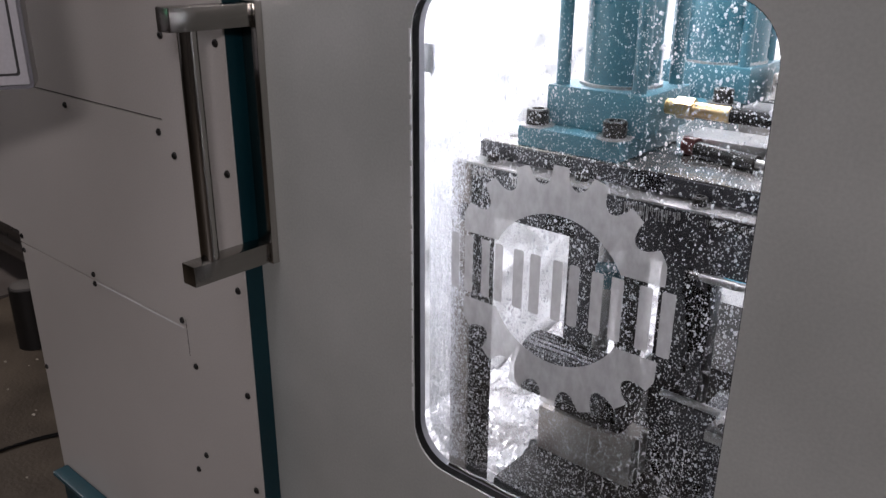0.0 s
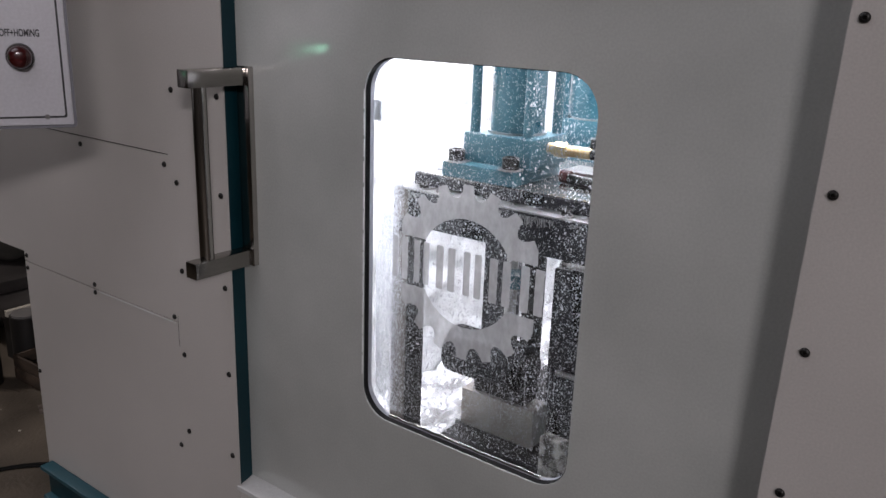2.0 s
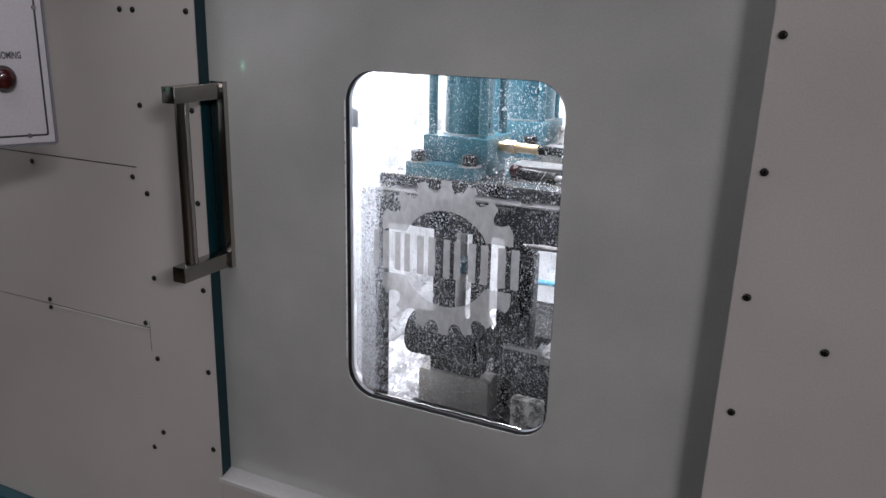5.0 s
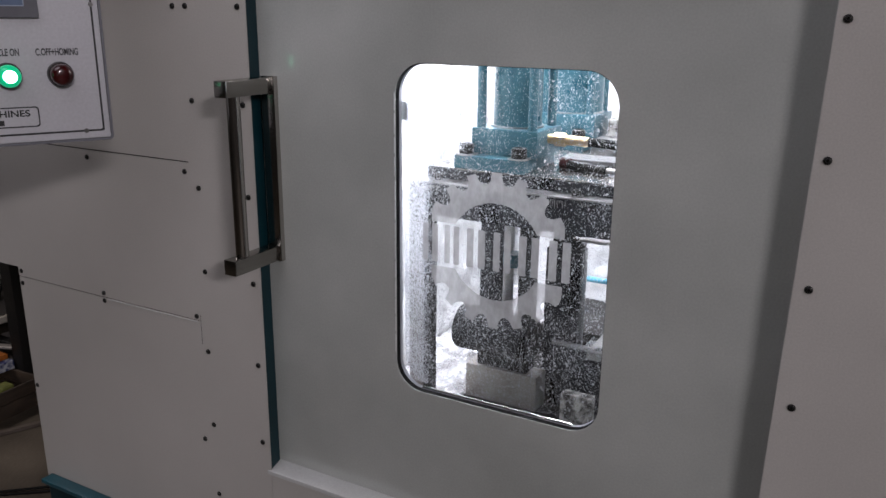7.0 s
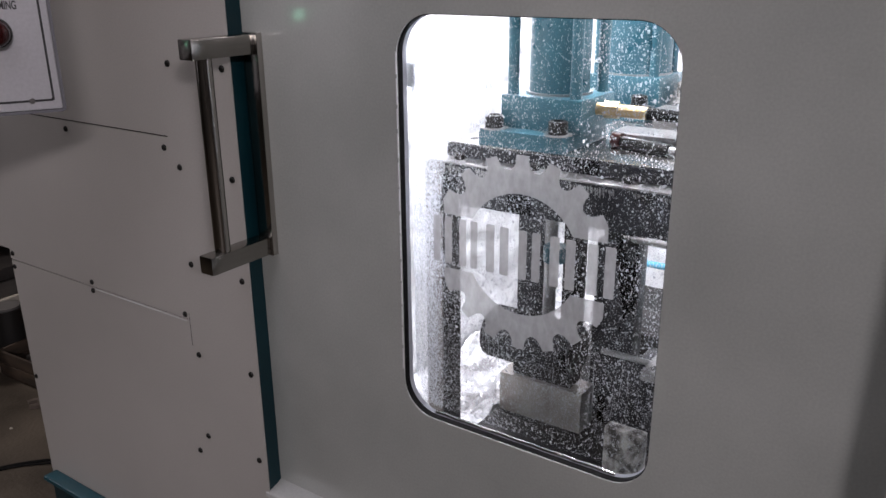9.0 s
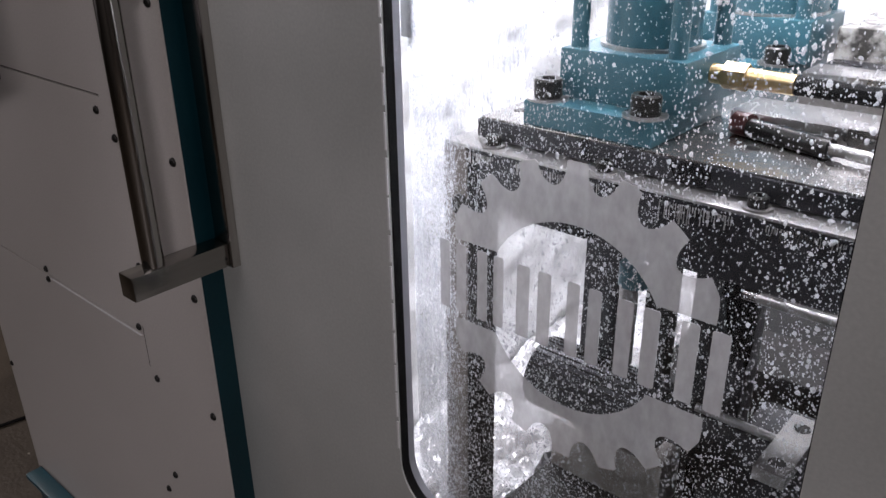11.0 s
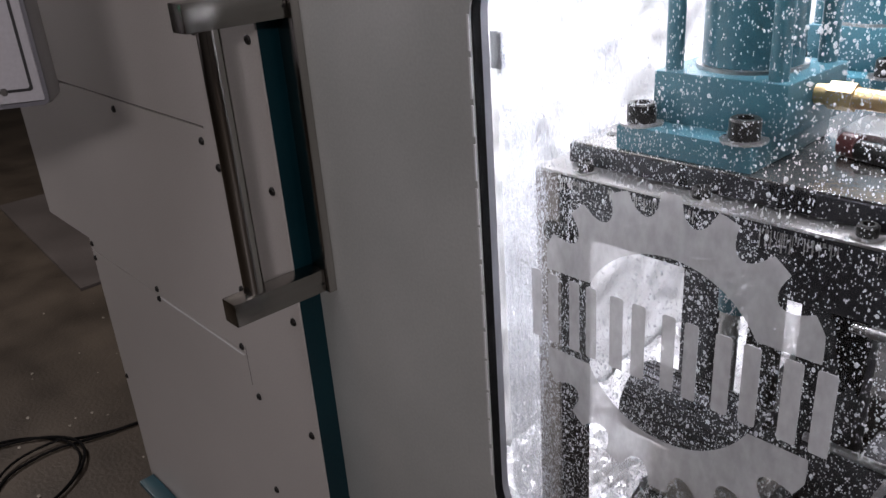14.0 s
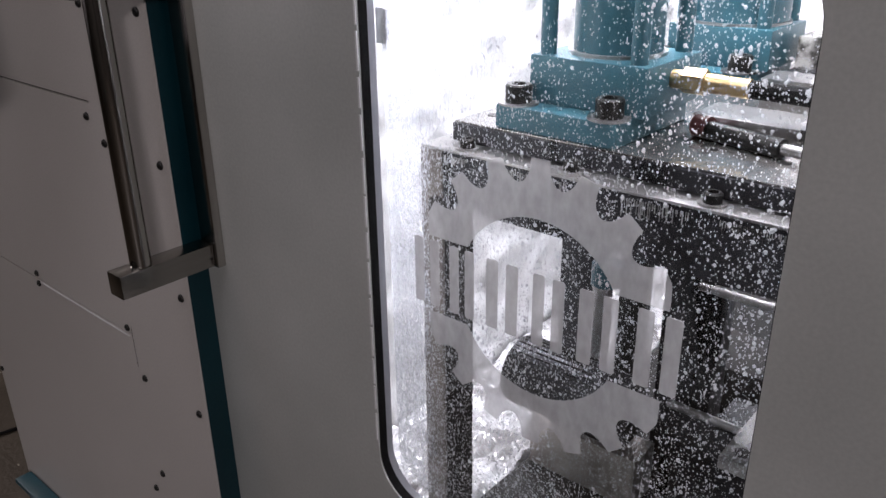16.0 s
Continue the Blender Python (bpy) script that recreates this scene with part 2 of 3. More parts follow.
    for q, k in ((q, k) for q in range(len(rings) - 1) for k in range(seg)):
        bm.faces.new((rings[q][k], rings[q][(k + 1) % seg], rings[q + 1][(k + 1) % seg], rings[q + 1][k]))
    bm.faces.new(rings[0][::-1]), bm.faces.new(rings[-1])
    return bm


def prism(bm, outline, y0, y1):
    """A closed outline in x and z, between two depths."""
    a = [bm.verts.new((x, y0, z)) for x, z in outline]
    b = [bm.verts.new((x, y1, z)) for x, z in outline]
    n = len(outline)
    bm.faces.new(a), bm.faces.new(b[::-1])
    for k in range(n):
        bm.faces.new((a[k], b[k], b[(k + 1) % n], a[(k + 1) % n]))
    return bm


def round_rect(x0, x1, z0, z1, r, n=9):
    out = []
    for cx, cz, a in ((x1 - r, z1 - r, 0), (x0 + r, z1 - r, 90), (x0 + r, z0 + r, 180), (x1 - r, z0 + r, 270)):
        out += [(cx + r * math.cos(radians(a + 90 * k / n)), cz + r * math.sin(radians(a + 90 * k / n))) for k in range(n + 1)]
    return out


def ring(bm, inner, outer, y0, y1):
    """A frame between two outlines with as many corners."""
    n = len(inner)
    v = [[bm.verts.new((x, y, z)) for x, z in o] for o, y in ((inner, y0), (outer, y0), (outer, y1), (inner, y1))]
    for k in range(n):
        j = (k + 1) % n
        for q in range(4):
            bm.faces.new((v[q][k], v[q][j], v[(q + 1) % 4][j], v[(q + 1) % 4][k]))
    return bm


def finish(bm, name, mat, smooth=True):
    bmesh.ops.recalc_face_normals(bm, faces=bm.faces[:])
    me = bpy.data.meshes.new(name)
    bm.to_mesh(me)
    bm.free()
    me.materials.append(mat)
    if smooth:
        me.shade_smooth()
        me.set_sharp_from_angle(angle=radians(35))
    return me


def part(name, bm, mat, parent, label=""):
    ob = new(name, finish(bm, name, mat))
    ob.parent = parent
    return tagged(ob, label)


def thing(name, bm, mat, label, category, group="", kind=""):
    return tagged(new(name, finish(bm, name, mat)), label, category, group, kind)


def empty(name, at, label, category, group="", kind=""):
    ob = new(name)
    ob.location = at
    ob.empty_display_size = 0.05
    bpy.context.view_layer.update()
    return tagged(ob, label, category, group, kind)


def part_at(name, bm, mat, parent, label=""):
    """A part built in world places under a thing that stands elsewhere."""
    ob = part(name, bm, mat, parent, label)
    ob.matrix_parent_inverse = parent.matrix_world.inverted()
    return ob


def B():
    return bmesh.new()


def words(text, size, mat, parent, m, name="lettering", squeeze=1.0):
    cu = bpy.data.curves.new("t", "FONT")
    cu.offset = size * 0.022
    cu.body, cu.size, cu.align_x, cu.align_y, cu.extrude = text, size, "CENTER", "CENTER", 0.0001
    tmp = new("t", cu)
    me = bpy.data.meshes.new_from_object(tmp.evaluated_get(bpy.context.evaluated_depsgraph_get()))
    bpy.data.objects.remove(tmp)
    me.materials.clear()
    me.materials.append(mat)
    ob = new(name, me)
    ob.parent = parent
    ob.matrix_local = m @ Matrix.Diagonal((squeeze, 1, 1, 1))
    return ob

# ---------------------------------------------------------------- the workshop hall
thing("floor", box(B(), -9, 6, -6, 6, -0.1, 0.0), FLOORM, "dark oily concrete workshop floor", "floor", kind="structure")
thing("ceiling", box(B(), -9.2, 6.2, -6.2, 6.2, 4.2, 4.3), WALLM, "dull grey workshop ceiling", "ceiling", kind="structure")
for nm, a in (("wall_north", (-9.2, 6.2, 6.0, 6.2)), ("wall_south", (-9.2, 6.2, -6.2, -6.0)), ("wall_west", (-9.2, -9.0, -6, 6)), ("wall_east", (6.0, 6.2, -6, 6))):
    thing(nm, box(B(), *a, 0, 4.2), WALLM, "dingy plastered workshop wall", "wall", kind="structure")

# ---------------------------------------------------------------- the machine's enclosure
YP, YD = 0.524, 0.550
machine = empty("machine_enclosure", (-0.1, 1.0, 0), "cream-grey sheet-metal machine enclosure on a teal steel base", "machine")


def sheet(name, outline, label="", mat=PAINT, y0=YP, y1=YP + 0.0025):
    return part_at(name, prism(B(), outline, y0, y1), mat, machine, label)


def rect(x0, x1, z0, z1):
    return [(x0, z0), (x1, z0), (x1, z1), (x0, z1)]


GAP = 0.0010
sheet("front_panel", rect(-1.229, -0.6435 - 0.00005, 1.414 + GAP, 2.06))
sheet("front_panel", [(-1.229, 1.193), (-1.068, 1.193), (-1.068, 1.176 + GAP), (-0.6435 - 0.00005, 1.176 + GAP), (-0.6435 - 0.00005, 1.414 - GAP), (-1.229, 1.414 - GAP)])
sheet("front_panel", rect(-1.068, -0.6435 - 0.00005, 0.786, 1.176 - GAP))
# light caught by the joint's upper edge, painted as a pale strip
bm = box(B(), -0.845, -0.648, YP - 0.0018, YP - 0.0001, 1.1739, 1.1750, 0.0003, 1)
part_at("edge_highlight", bm, CHALK, machine, "pale strip painted as the highlight on the sheet edge")
part_at("joint_cut", box(B(), -0.6438, -0.6432, YP - 0.0003, YP - 0.0001, 1.140, 1.186), DARK, machine)
sheet("front_panel", rect(-0.6435, -0.5235, 0.786, 2.06))
# the edge beside the door leans a little
sheet("front_panel", [(0.1355, 0.786), (1.10, 0.786), (1.10, 2.06), (0.1584, 2.06)])
sheet("apron_panel", rect(-0.5225, 0.1345, 0.786, 0.9605))
sheet("header_panel", rect(-0.5225, 0.1460, 1.93, 2.06))
# dark backing that shows in the joints, and the cabinets behind the sheets
part_at("cabinet_body", box(B(), -1.224, -0.60, YP + 0.004, 1.5, 1.198, 2.05), DARK, machine, "dark cabinet interior behind the sheets")
part_at("cabinet_body", box(B(), -1.064, -0.60, YP + 0.004, 1.5, 0.79, 1.197), DARK, machine)
part_at("cabinet_body", box(B(), 0.45, 1.09, YP + 0.004, 1.5, 0.79, 2.05), DARK, machine)
part_at("side_panel", box(B(), -1.229, -1.2265, YP + 0.003, 1.5, 1.193, 2.06), PAINT, machine)
part_at("side_panel", box(B(), -1.068, -1.0655, YP + 0.003, 1.5, 0.786, 1.195), PAINT, machine)
part_at("overhang_panel", box(B(), -1.226, -1.066, YP + 0.003, 1.5, 1.193, 1.197), PAINT, machine)
part_at("roof_panel", box(B(), -1.229, 1.10, YP, 1.505, 2.0605, 2.0635), PAINT, machine)
part_at("back_panel", box(B(), -1.066, 1.10, 1.5015, 1.5045, 0.786, 2.0600), PAINT, machine)
part_at("side_panel", box(B(), 1.0975, 1.10, YP + 0.003, 1.5, 0.786, 2.06), PAINT, machine)
# teal jamb beside the door, and the sill under it
bm = B()
jamb = [(-0.5228, YP + 0.001), (-0.5285, YD + 0.001), (-0.598, YD + 0.001), (-0.598, YP + 0.004), (-0.5232, YP + 0.0035)]
lo = [bm.verts.new((x, y, 0.966)) for x, y in jamb]
hi = [bm.verts.new((x, y, 1.95)) for x, y in jamb]
bm.faces.new(lo), bm.faces.new(hi[::-1])
for k in range(len(jamb)):
    bm.faces.new((lo[k], lo[(k + 1) % len(jamb)], hi[(k + 1) % len(jamb)], hi[k]))
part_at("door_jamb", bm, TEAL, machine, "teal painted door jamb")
bm = B()
side = [(YP - 0.0012, 0.9560), (YP - 0.0012, 0.9618), (YP + 0.0006, 0.9632), (YD + 0.001, 0.9672), (YD + 0.001, 0.9400), (YP + 0.004, 0.9400), (YP + 0.004, 0.9560)]
lo = [bm.verts.new((-0.5285, y, z)) for y, z in side]
hi = [bm.verts.new((0.1370, y, z)) for y, z in side]
bm.faces.new(lo), bm.faces.new(hi[::-1])
for k in range(len(side)):
    bm.faces.new((lo[k], lo[(k + 1) % len(side)], hi[(k + 1) % len(side)], hi[k]))
part_at("door_sill", bm, SILLP, machine, "pale grey folded sill")
part_at("side_return", prism(B(), [(0.1392, 0.966), (0.1420, 0.966), (0.1592, 1.92), (0.1564, 1.92)], YP + 0.003, YD - 0.004), RUBBER, machine, "dark rubber edge seal")
# base; rail flanges paler, recessed web darker, shading put into the colour
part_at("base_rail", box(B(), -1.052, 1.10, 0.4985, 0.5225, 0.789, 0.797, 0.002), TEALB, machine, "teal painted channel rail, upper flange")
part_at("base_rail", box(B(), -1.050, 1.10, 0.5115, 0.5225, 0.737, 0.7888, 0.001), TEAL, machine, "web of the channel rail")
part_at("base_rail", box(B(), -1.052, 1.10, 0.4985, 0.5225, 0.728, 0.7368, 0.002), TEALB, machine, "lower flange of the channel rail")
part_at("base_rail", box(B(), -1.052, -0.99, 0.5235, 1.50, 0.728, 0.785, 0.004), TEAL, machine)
for x in (-1.01, 1.02):
    for y in (0.56, 1.44):
        part_at("leg", box(B(), x - 0.035, x + 0.035, y - 0.035, y + 0.035, 0.0, 0.728, 0.004), TEAL, machine)
part_at("coolant_tank", box(B(), -0.95, 0.95, 0.60, 1.45, 0.06, 0.70, 0.01), TEAL, machine, "teal tank under the bed")

# chamber inside
part_at("chamber_wall", box(B(), -0.527, -0.521, YD + 0.014, 1.42, 0.97, 1.985), WHITE, machine, "white wet chamber wall")
part_at("chamber_wall", box(B(), 0.385, 0.391, YD + 0.014, 1.42, 0.97, 1.985), WHITE, machine)
part_at("chamber_wall", box(B(), -0.520, 0.384, 1.414, 1.420, 0.97, 1.985), WHITE, machine)
part_at("chamber_roof", box(B(), -0.520, 0.384, YD + 0.014, 1.413, 1.980, 1.986), WHITE, machine)
part_at("chamber_floor", box(B(), -0.520, 0.384, YD + 0.014, 1.413, 0.970, 0.976), WHITE, machine)

# button-head screws
bm = B()
prof = [(0.0040, 0.0), (0.0040, -0.0006), (0.0036, -0.0016), (0.0026, -0.0023), (0.0017, -0.0025), (0.0015, -0.0011)]
rings = [[bm.verts.new((r * math.cos(k * math.tau / 12), d, r * math.sin(k * math.tau / 12))) for k in range(12)] for r, d in prof]
for q in range(len(prof) - 1):
    for k in range(12):
        bm.faces.new((rings[q][k], rings[q][(k + 1) % 12], rings[q + 1][(k + 1) % 12], rings[q + 1][k]))
bm.faces.new(rings[-1])
SCREW = finish(bm, "screw", BLACK)
spots = [(-0.856, 1.402), (-0.652, 1.400), (-0.627, 1.379), (-0.627, 1.256), (-0.651, 1.183), (-0.633, 1.130), (-0.853, 1.1835), (-0.853, 1.1705),
         (-0.633, 1.009), (-0.654, 0.979), (-0.6275, 1.500), (-0.627, 1.623), (-0.650, 1.623), (-0.633, 0.888), (-1.060, 1.1865), (-1.061, 1.1645), (-1.061, 0.972)]
spots += [(-0.5365, 1.6225 - 0.1232 * k) for k in range(7)] + [(0.160, 1.6155 - 0.1240 * k) for k in range(6)] + [(0.2355, 1.325)]
for k, (x, z) in enumerate(spots):
    s = new("screw", SCREW)
    s.parent = machine
    s.matrix_parent_inverse = machine.matrix_world.inverted()
    s.matrix_basis = pose(x, YP, z, 0, 37 * k, 0)

# ---------------------------------------------------------------- the sliding door
WIN = (-0.319, -0.0432, 1.1400, 1.5610)
door = empty("sliding_door", (-0.1, YD, 0.968), "grey painted sliding door with a wet window, closed", "door")
part_at("door_sheet", ring(B(), round_rect(*WIN, 0.038), round_rect(-0.5295, 0.40, 0.9675, 1.985, 0.001), YD, YD + 0.012), DOORP, door)
WG = (WIN[0] + 0.0008, WIN[1] - 0.0008, WIN[2] + 0.0008, WIN[3] - 0.0008)
gasket = part_at("gasket", ring(B(), round_rect(*WG, 0.0372), round_rect(WIN[0] - 0.0002, WIN[1] + 0.0002, WIN[2] - 0.0002, WIN[3] + 0.0002, 0.038), YD + 0.0015, YD + 0.0085), RUBBER, door, "black rubber window gasket")
part_at("pane_seat", ring(B(), round_rect(*WG, 0.0372), round_rect(WIN[0] - 0.0002, WIN[1] + 0.0002, WIN[2] - 0.0002, WIN[3] + 0.0002, 0.038), YD + 0.0086, YD + 0.0147), CLIPM, gasket, "grey smeared seat of the pane")
bm = B()
z = 1.190
while z < 1.520:
    h = random.uniform(0.017, 0.026)
    box(bm, WIN[0] - 0.0012, WIN[0] + 0.0006, YD - 0.0016, YD - 0.0004, z, z + h, 0.0003, 1)
    z += h + random.uniform(0.001, 0.005)
part_at("sealant_bead", bm, CHALK, gasket, "pale broken bead of sealant")
bm = B()
tube(bm, [(WIN[0] + 0.034 + k * (WIN[1] - WIN[0] - 0.068) / 16, YD + 0.011, WG[2] + 0.0014 + 0.0006 * math.sin(k * 2.3)) for k in range(17)], 0.0019, 8)
part_at("water_line", bm, STEEL, gasket, "bright line of water along the edge")
pane = part_at("window_pane", prism(B(), round_rect(WIN[0] - 0.004, WIN[1] + 0.004, WIN[2] - 0.004, WIN[3] + 0.004, 0.042), 0.5650, 0.5695), PANE, door, "clear acrylic pane covered in droplets")
pane.visible_shadow = False

# frosted gear emblem in two arcs, with six plain bars between
CX, CZ = -0.188, 1.341


def gear_arc(sign):
    """Outer edge with round notches every twenty degrees, closed by the inner circle."""
    rim, cut, bm = 0.0975, 0.0285, B()
    a0 = math.degrees(math.asin(cut / 0.0915))
    n, row = 260, []
    for k in range(n + 1):
        a = a0 + (180 - 2 * a0) * k / n
        c = min(140, max(40, 20 * round(a / 20)))
        off = abs(a - c) / 6.1
        edge = min(1.0, (min(a, 180 - a) - a0) / 9 + 0.0)
        r = rim - 0.006 * (1 - edge) - (0.0150 * math.sqrt(1 - off * off) if off < 1 else 0)
        row.append([bm.verts.new((CX + q * math.cos(radians(a)), 0.5646, CZ + sign * q * math.sin(radians(a)))) for q in (max(0.0605, cut / math.sin(radians(a))), r)])
    for k in range(n):
        bm.faces.new((row[k][0], row[k][1], row[k + 1][1], row[k + 1][0]))
    return bm


emblem = part_at("gear_emblem", gear_arc(1), FROST, pane, "frosted upper half of a gear emblem")
emblem2 = part_at("gear_emblem", gear_arc(-1), FROST, pane, "frosted lower half of a gear emblem")
for x0, x1 in ((-0.288, -0.266), (-0.257, -0.236), (-0.226, -0.201), (-0.190, -0.167), (-0.157, -0.131), (-0.119, -0.092)):
    w = (x1 - x0)
    for a, b in ((0.0, 0.37), (0.62, 0.99)):
        part_at("emblem_bar", prism(B(), round_rect(x0 + a * w, x0 + b * w, 1.3175, 1.3665, 0.0015, 3), 0.5644, 0.5648), FROST, pane, "plain frosted bar")

# droplets and runs of coolant on the inner face of the pane
rng = random.Random(4)
verts, faces = [], []


def drop(x, z, rx, rz, depth):
    n0 = len(verts)
    sides = 7
    a0 = rng.uniform(0, 6.28)
    for k in range(sides):
        a = a0 + k * math.tau / sides
        w = rng.uniform(0.86, 1.12)
        verts.append((x + rx * w * math.cos(a), 0.5698, z + rz * w * math.sin(a)))
    for k in range(sides):
        a = a0 + k * math.tau / sides
        verts.append((x + 0.6 * rx * math.cos(a), 0.5698 + depth * 0.8, z + 0.6 * rz * math.sin(a)))
    verts.append((x, 0.5698 + depth, z))
    for k in range(sides):
        j = (k + 1) % sides
        faces.append((n0 + k, n0 + j, n0 + sides + j, n0 + sides + k))
        faces.append((n0 + sides + k, n0 + sides + j, n0 + 2 * sides))


made = 0
while made < 15000:
    x, z = rng.uniform(WIN[0] + 0.004, WIN[1] - 0.004), rng.uniform(WIN[2] + 0.004, WIN[3] - 0.004)
    low = (WIN[3] - z) / (WIN[3] - WIN[2])
    right = (x - WIN[0]) / (WIN[1] - WIN[0])
    wet = 0.17 + 0.80 * low + 0.55 * right ** 4 * (1 - low) - 0.25 * right * low + 0.9 * (noise.noise((x * 16, 0, z * 16)))
    if rng.random() > wet:
        continue
    r = min(0.0014, 0.00022 * math.exp(abs(rng.gauss(0, 0.70))))
    drop(x, z, r * rng.uniform(0.8, 1.1), r * rng.uniform(0.9, 1.5), r * 0.5)
    made += 1
for k in range(20000):
    x, z = rng.uniform(WIN[0] + 0.003, WIN[1] - 0.003), rng.uniform(WIN[2] + 0.003, WIN[3] - 0.003)
    if rng.random() > 0.45 + 0.75 * (WIN[3] - z) / (WIN[3] - WIN[2]):
        continue
    r = rng.uniform(0.00016, 0.00042)
    drop(x, z, r, r * rng.uniform(1.0, 2.6), r * 0.5)
for k in range(16):
    x, z = rng.uniform(WIN[0] + 0.01, WIN[1] - 0.01), rng.uniform(WIN[2] + 0.05, WIN[3] - 0.1)
    for q in range(rng.randint(5, 22)):
        drop(x, z, 0.00028, 0.0016, 0.0002)
        x += rng.gauss(0, 0.00025)
        z -= 0.0026
# the dense fine spray towards the hinge edge
for k in range(13000):
    x = WIN[0] + 0.003 + min(0.26, rng.expovariate(1 / 0.038))
    z = rng.uniform(WIN[2] + 0.003, WIN[3] - 0.003)
    r = rng.uniform(0.00018, 0.00040)
    drop(x, z, r, r * rng.uniform(1.2, 4.0), r * 0.5)
bm = B()
rows = 60
edge = [(WIN[2] + 0.004 + k * (WIN[3] - WIN[2] - 0.008) / rows) for k in range(rows + 1)]
left = [bm.verts.new((WIN[0] + 0.001 + 0.034 * max(0.0, 1 - min(z - WIN[2], WIN[3] - z) / 0.036) ** 2, 0.5706, z)) for z in edge]
mid = [bm.verts.new((WIN[0] + 0.031 + 0.006 * noise.noise((z * 60, 3, 0)) + 0.003 * noise.noise((z * 300, 7, 0)), 0.5706, z)) for z in edge]
for k in range(rows):
    bm.faces.new((left[k], mid[k], mid[k + 1], left[k + 1]))
part_at("spray_band", bm, SPRAY, pane, "dense grey spray near the edge")
bm = B()
left = [bm.verts.new((WIN[0] + 0.001 + 0.034 * max(0.0, 1 - min(z - WIN[2], WIN[3] - z) / 0.036) ** 2, 0.5710, z)) for z in edge]
mid = [bm.verts.new((WIN[0] + 0.038 + 0.055 * min(1.0, max(0.0, (z - 1.435) / 0.04)) + 0.012 * noise.noise((z * 40, 5, 0)) + 0.005 * noise.noise((z * 260, 2, 0)), 0.5710, z)) for z in edge]
for k in range(rows):
    bm.faces.new((left[k], mid[k], mid[k + 1], left[k + 1]))
part_at("spray_veil", bm, VEIL, pane, "thin veil of fine spray runs")
me = bpy.data.meshes.new("water_droplets")
me.from_pydata(verts, [], faces)
me.materials.append(DROP)
me.shade_smooth()
drops = new("water_droplets", me)
drops.parent = pane
drops.matrix_parent_inverse = pane.matrix_world.inverted()
tagged(drops, "white beads and runs of coolant", kind="stuff")

part_at("window_clip", box(B(), -0.3235, -0.3140, 0.5702, 0.5745, 1.490, 1.513, 0.001), CLIPM, door, "small grey window clip")

# pull handle
handle = part_at("pull_handle", box(B(), -0.5205, -0.4985, 0.5418, 0.5497, 1.2870, 1.5370, 0.0008), STEEL, door, "polished stainless pull handle")
for z, y in ((1.2880, 0.4560), (1.5150, 0.4590)):
    part_at("standoff", box(B(), -0.5225, -0.5025, y, 0.5416, z, z + 0.0205, 0.0014), STEELB, handle, "brushed square tube")
part_at("grip_bar", rod(B(), (-0.5125, 0.4805, 1.3075), (-0.5125, 0.4805, 1.5165), 0.0086, 32), STEEL, handle, "round bright steel bar")
for z in (1.3000, 1.5275):
    part_at("set_screw", rod(B(), (-0.5027, 0.5385, z - 0.004), (-0.5020, 0.5385, z - 0.004), 0.0014, 10), BLACK, handle)

# ---------------------------------------------------------------- control box on its bracket
U = Vector((0.469, 0.883, 0)).normalized()
N = Vector((U.y, -U.x, 0))
panel = new("control_box")
tagged(panel, "grey control box with white face and indicator lamps", "control panel")
panel.matrix_world = Matrix(((U.x, -N.x, 0, -0.642), (U.y, -N.y, 0, 0.396), (0, 0, 1, 1.463), (0, 0, 0, 1)))
part("housing", box(B(), -0.404, 0.0066, 0.0020, 0.045, -0.0012, 0.345, 0.0035), BOXP, panel)
part("face_plate", box(B(), -0.399, 0.0030, 0.0, 0.0034, 0.0026, 0.339, 0.0012), FACE, panel, "white printed face plate")
part("rim", ring(B(), round_rect(-0.3995, 0.0034, 0.0022, 0.3394, 0.003, 3), round_rect(-0.4035, 0.0062, -0.0008, 0.3446, 0.005, 3), -0.0012, 0.0034), GREYP, panel, "dark metal edge of the lid")
part("border_line", ring(B(), round_rect(-0.3915, -0.0056, 0.0130, 0.3300, 0.002, 3), round_rect(-0.3938, -0.0034, 0.0108, 0.3324, 0.0025, 3), -0.0004, 0.0002), INK, panel)
bm = B()
box(bm, -0.30, -0.062, -0.006, 0.0, 0.144, 0.312, 0.002)
screen = part("touch_screen", bm, GREYP, panel, "grey framed touch screen")
part("display", box(B(), -0.287, -0.0765, -0.0068, -0.0062, 0.1565, 0.299), SCREEN, screen, "dim blue display")
part("picture_area", box(B(), -0.2855, -0.078, -0.0073, -0.0069, 0.1735, 0.2975), KEYBLUE, screen)
for k in range(8):
    part("soft_key", box(B(), -0.2855 + 0.0262 * k, -0.2610 + 0.0262 * k, -0.0073, -0.0069, 0.1578, 0.1722), KEYBLUE, screen)
for x, mat, nm in ((-0.0461, RED_LENS, "dark red indicator lamp, unlit"), (-0.1015, GREEN, "green indicator lamp, lit"), (-0.1570, RED_LENS, "dark red indicator lamp, unlit")):
    lamp = part("indicator_lamp", rod(B(), (x, 0.0, 0.080), (x, -0.007, 0.080), 0.0148, 28, 0.0140), BLACK, panel, nm)
    bm = B()
    prof = [(0.0128, -0.007), (0.0126, -0.014), (0.0116, -0.018), (0.0090, -0.0205), (0.0045, -0.0215)]
    rings = [[bm.verts.new((x + r * math.cos(k * math.tau / 28), d, 0.080 + r * math.sin(k * math.tau / 28))) for k in range(28)] for r, d in prof]
    for q in range(len(prof) - 1):
        for k in range(28):
            bm.faces.new((rings[q][k], rings[q][(k + 1) % 28], rings[q + 1][(k + 1) % 28], rings[q + 1][k]))
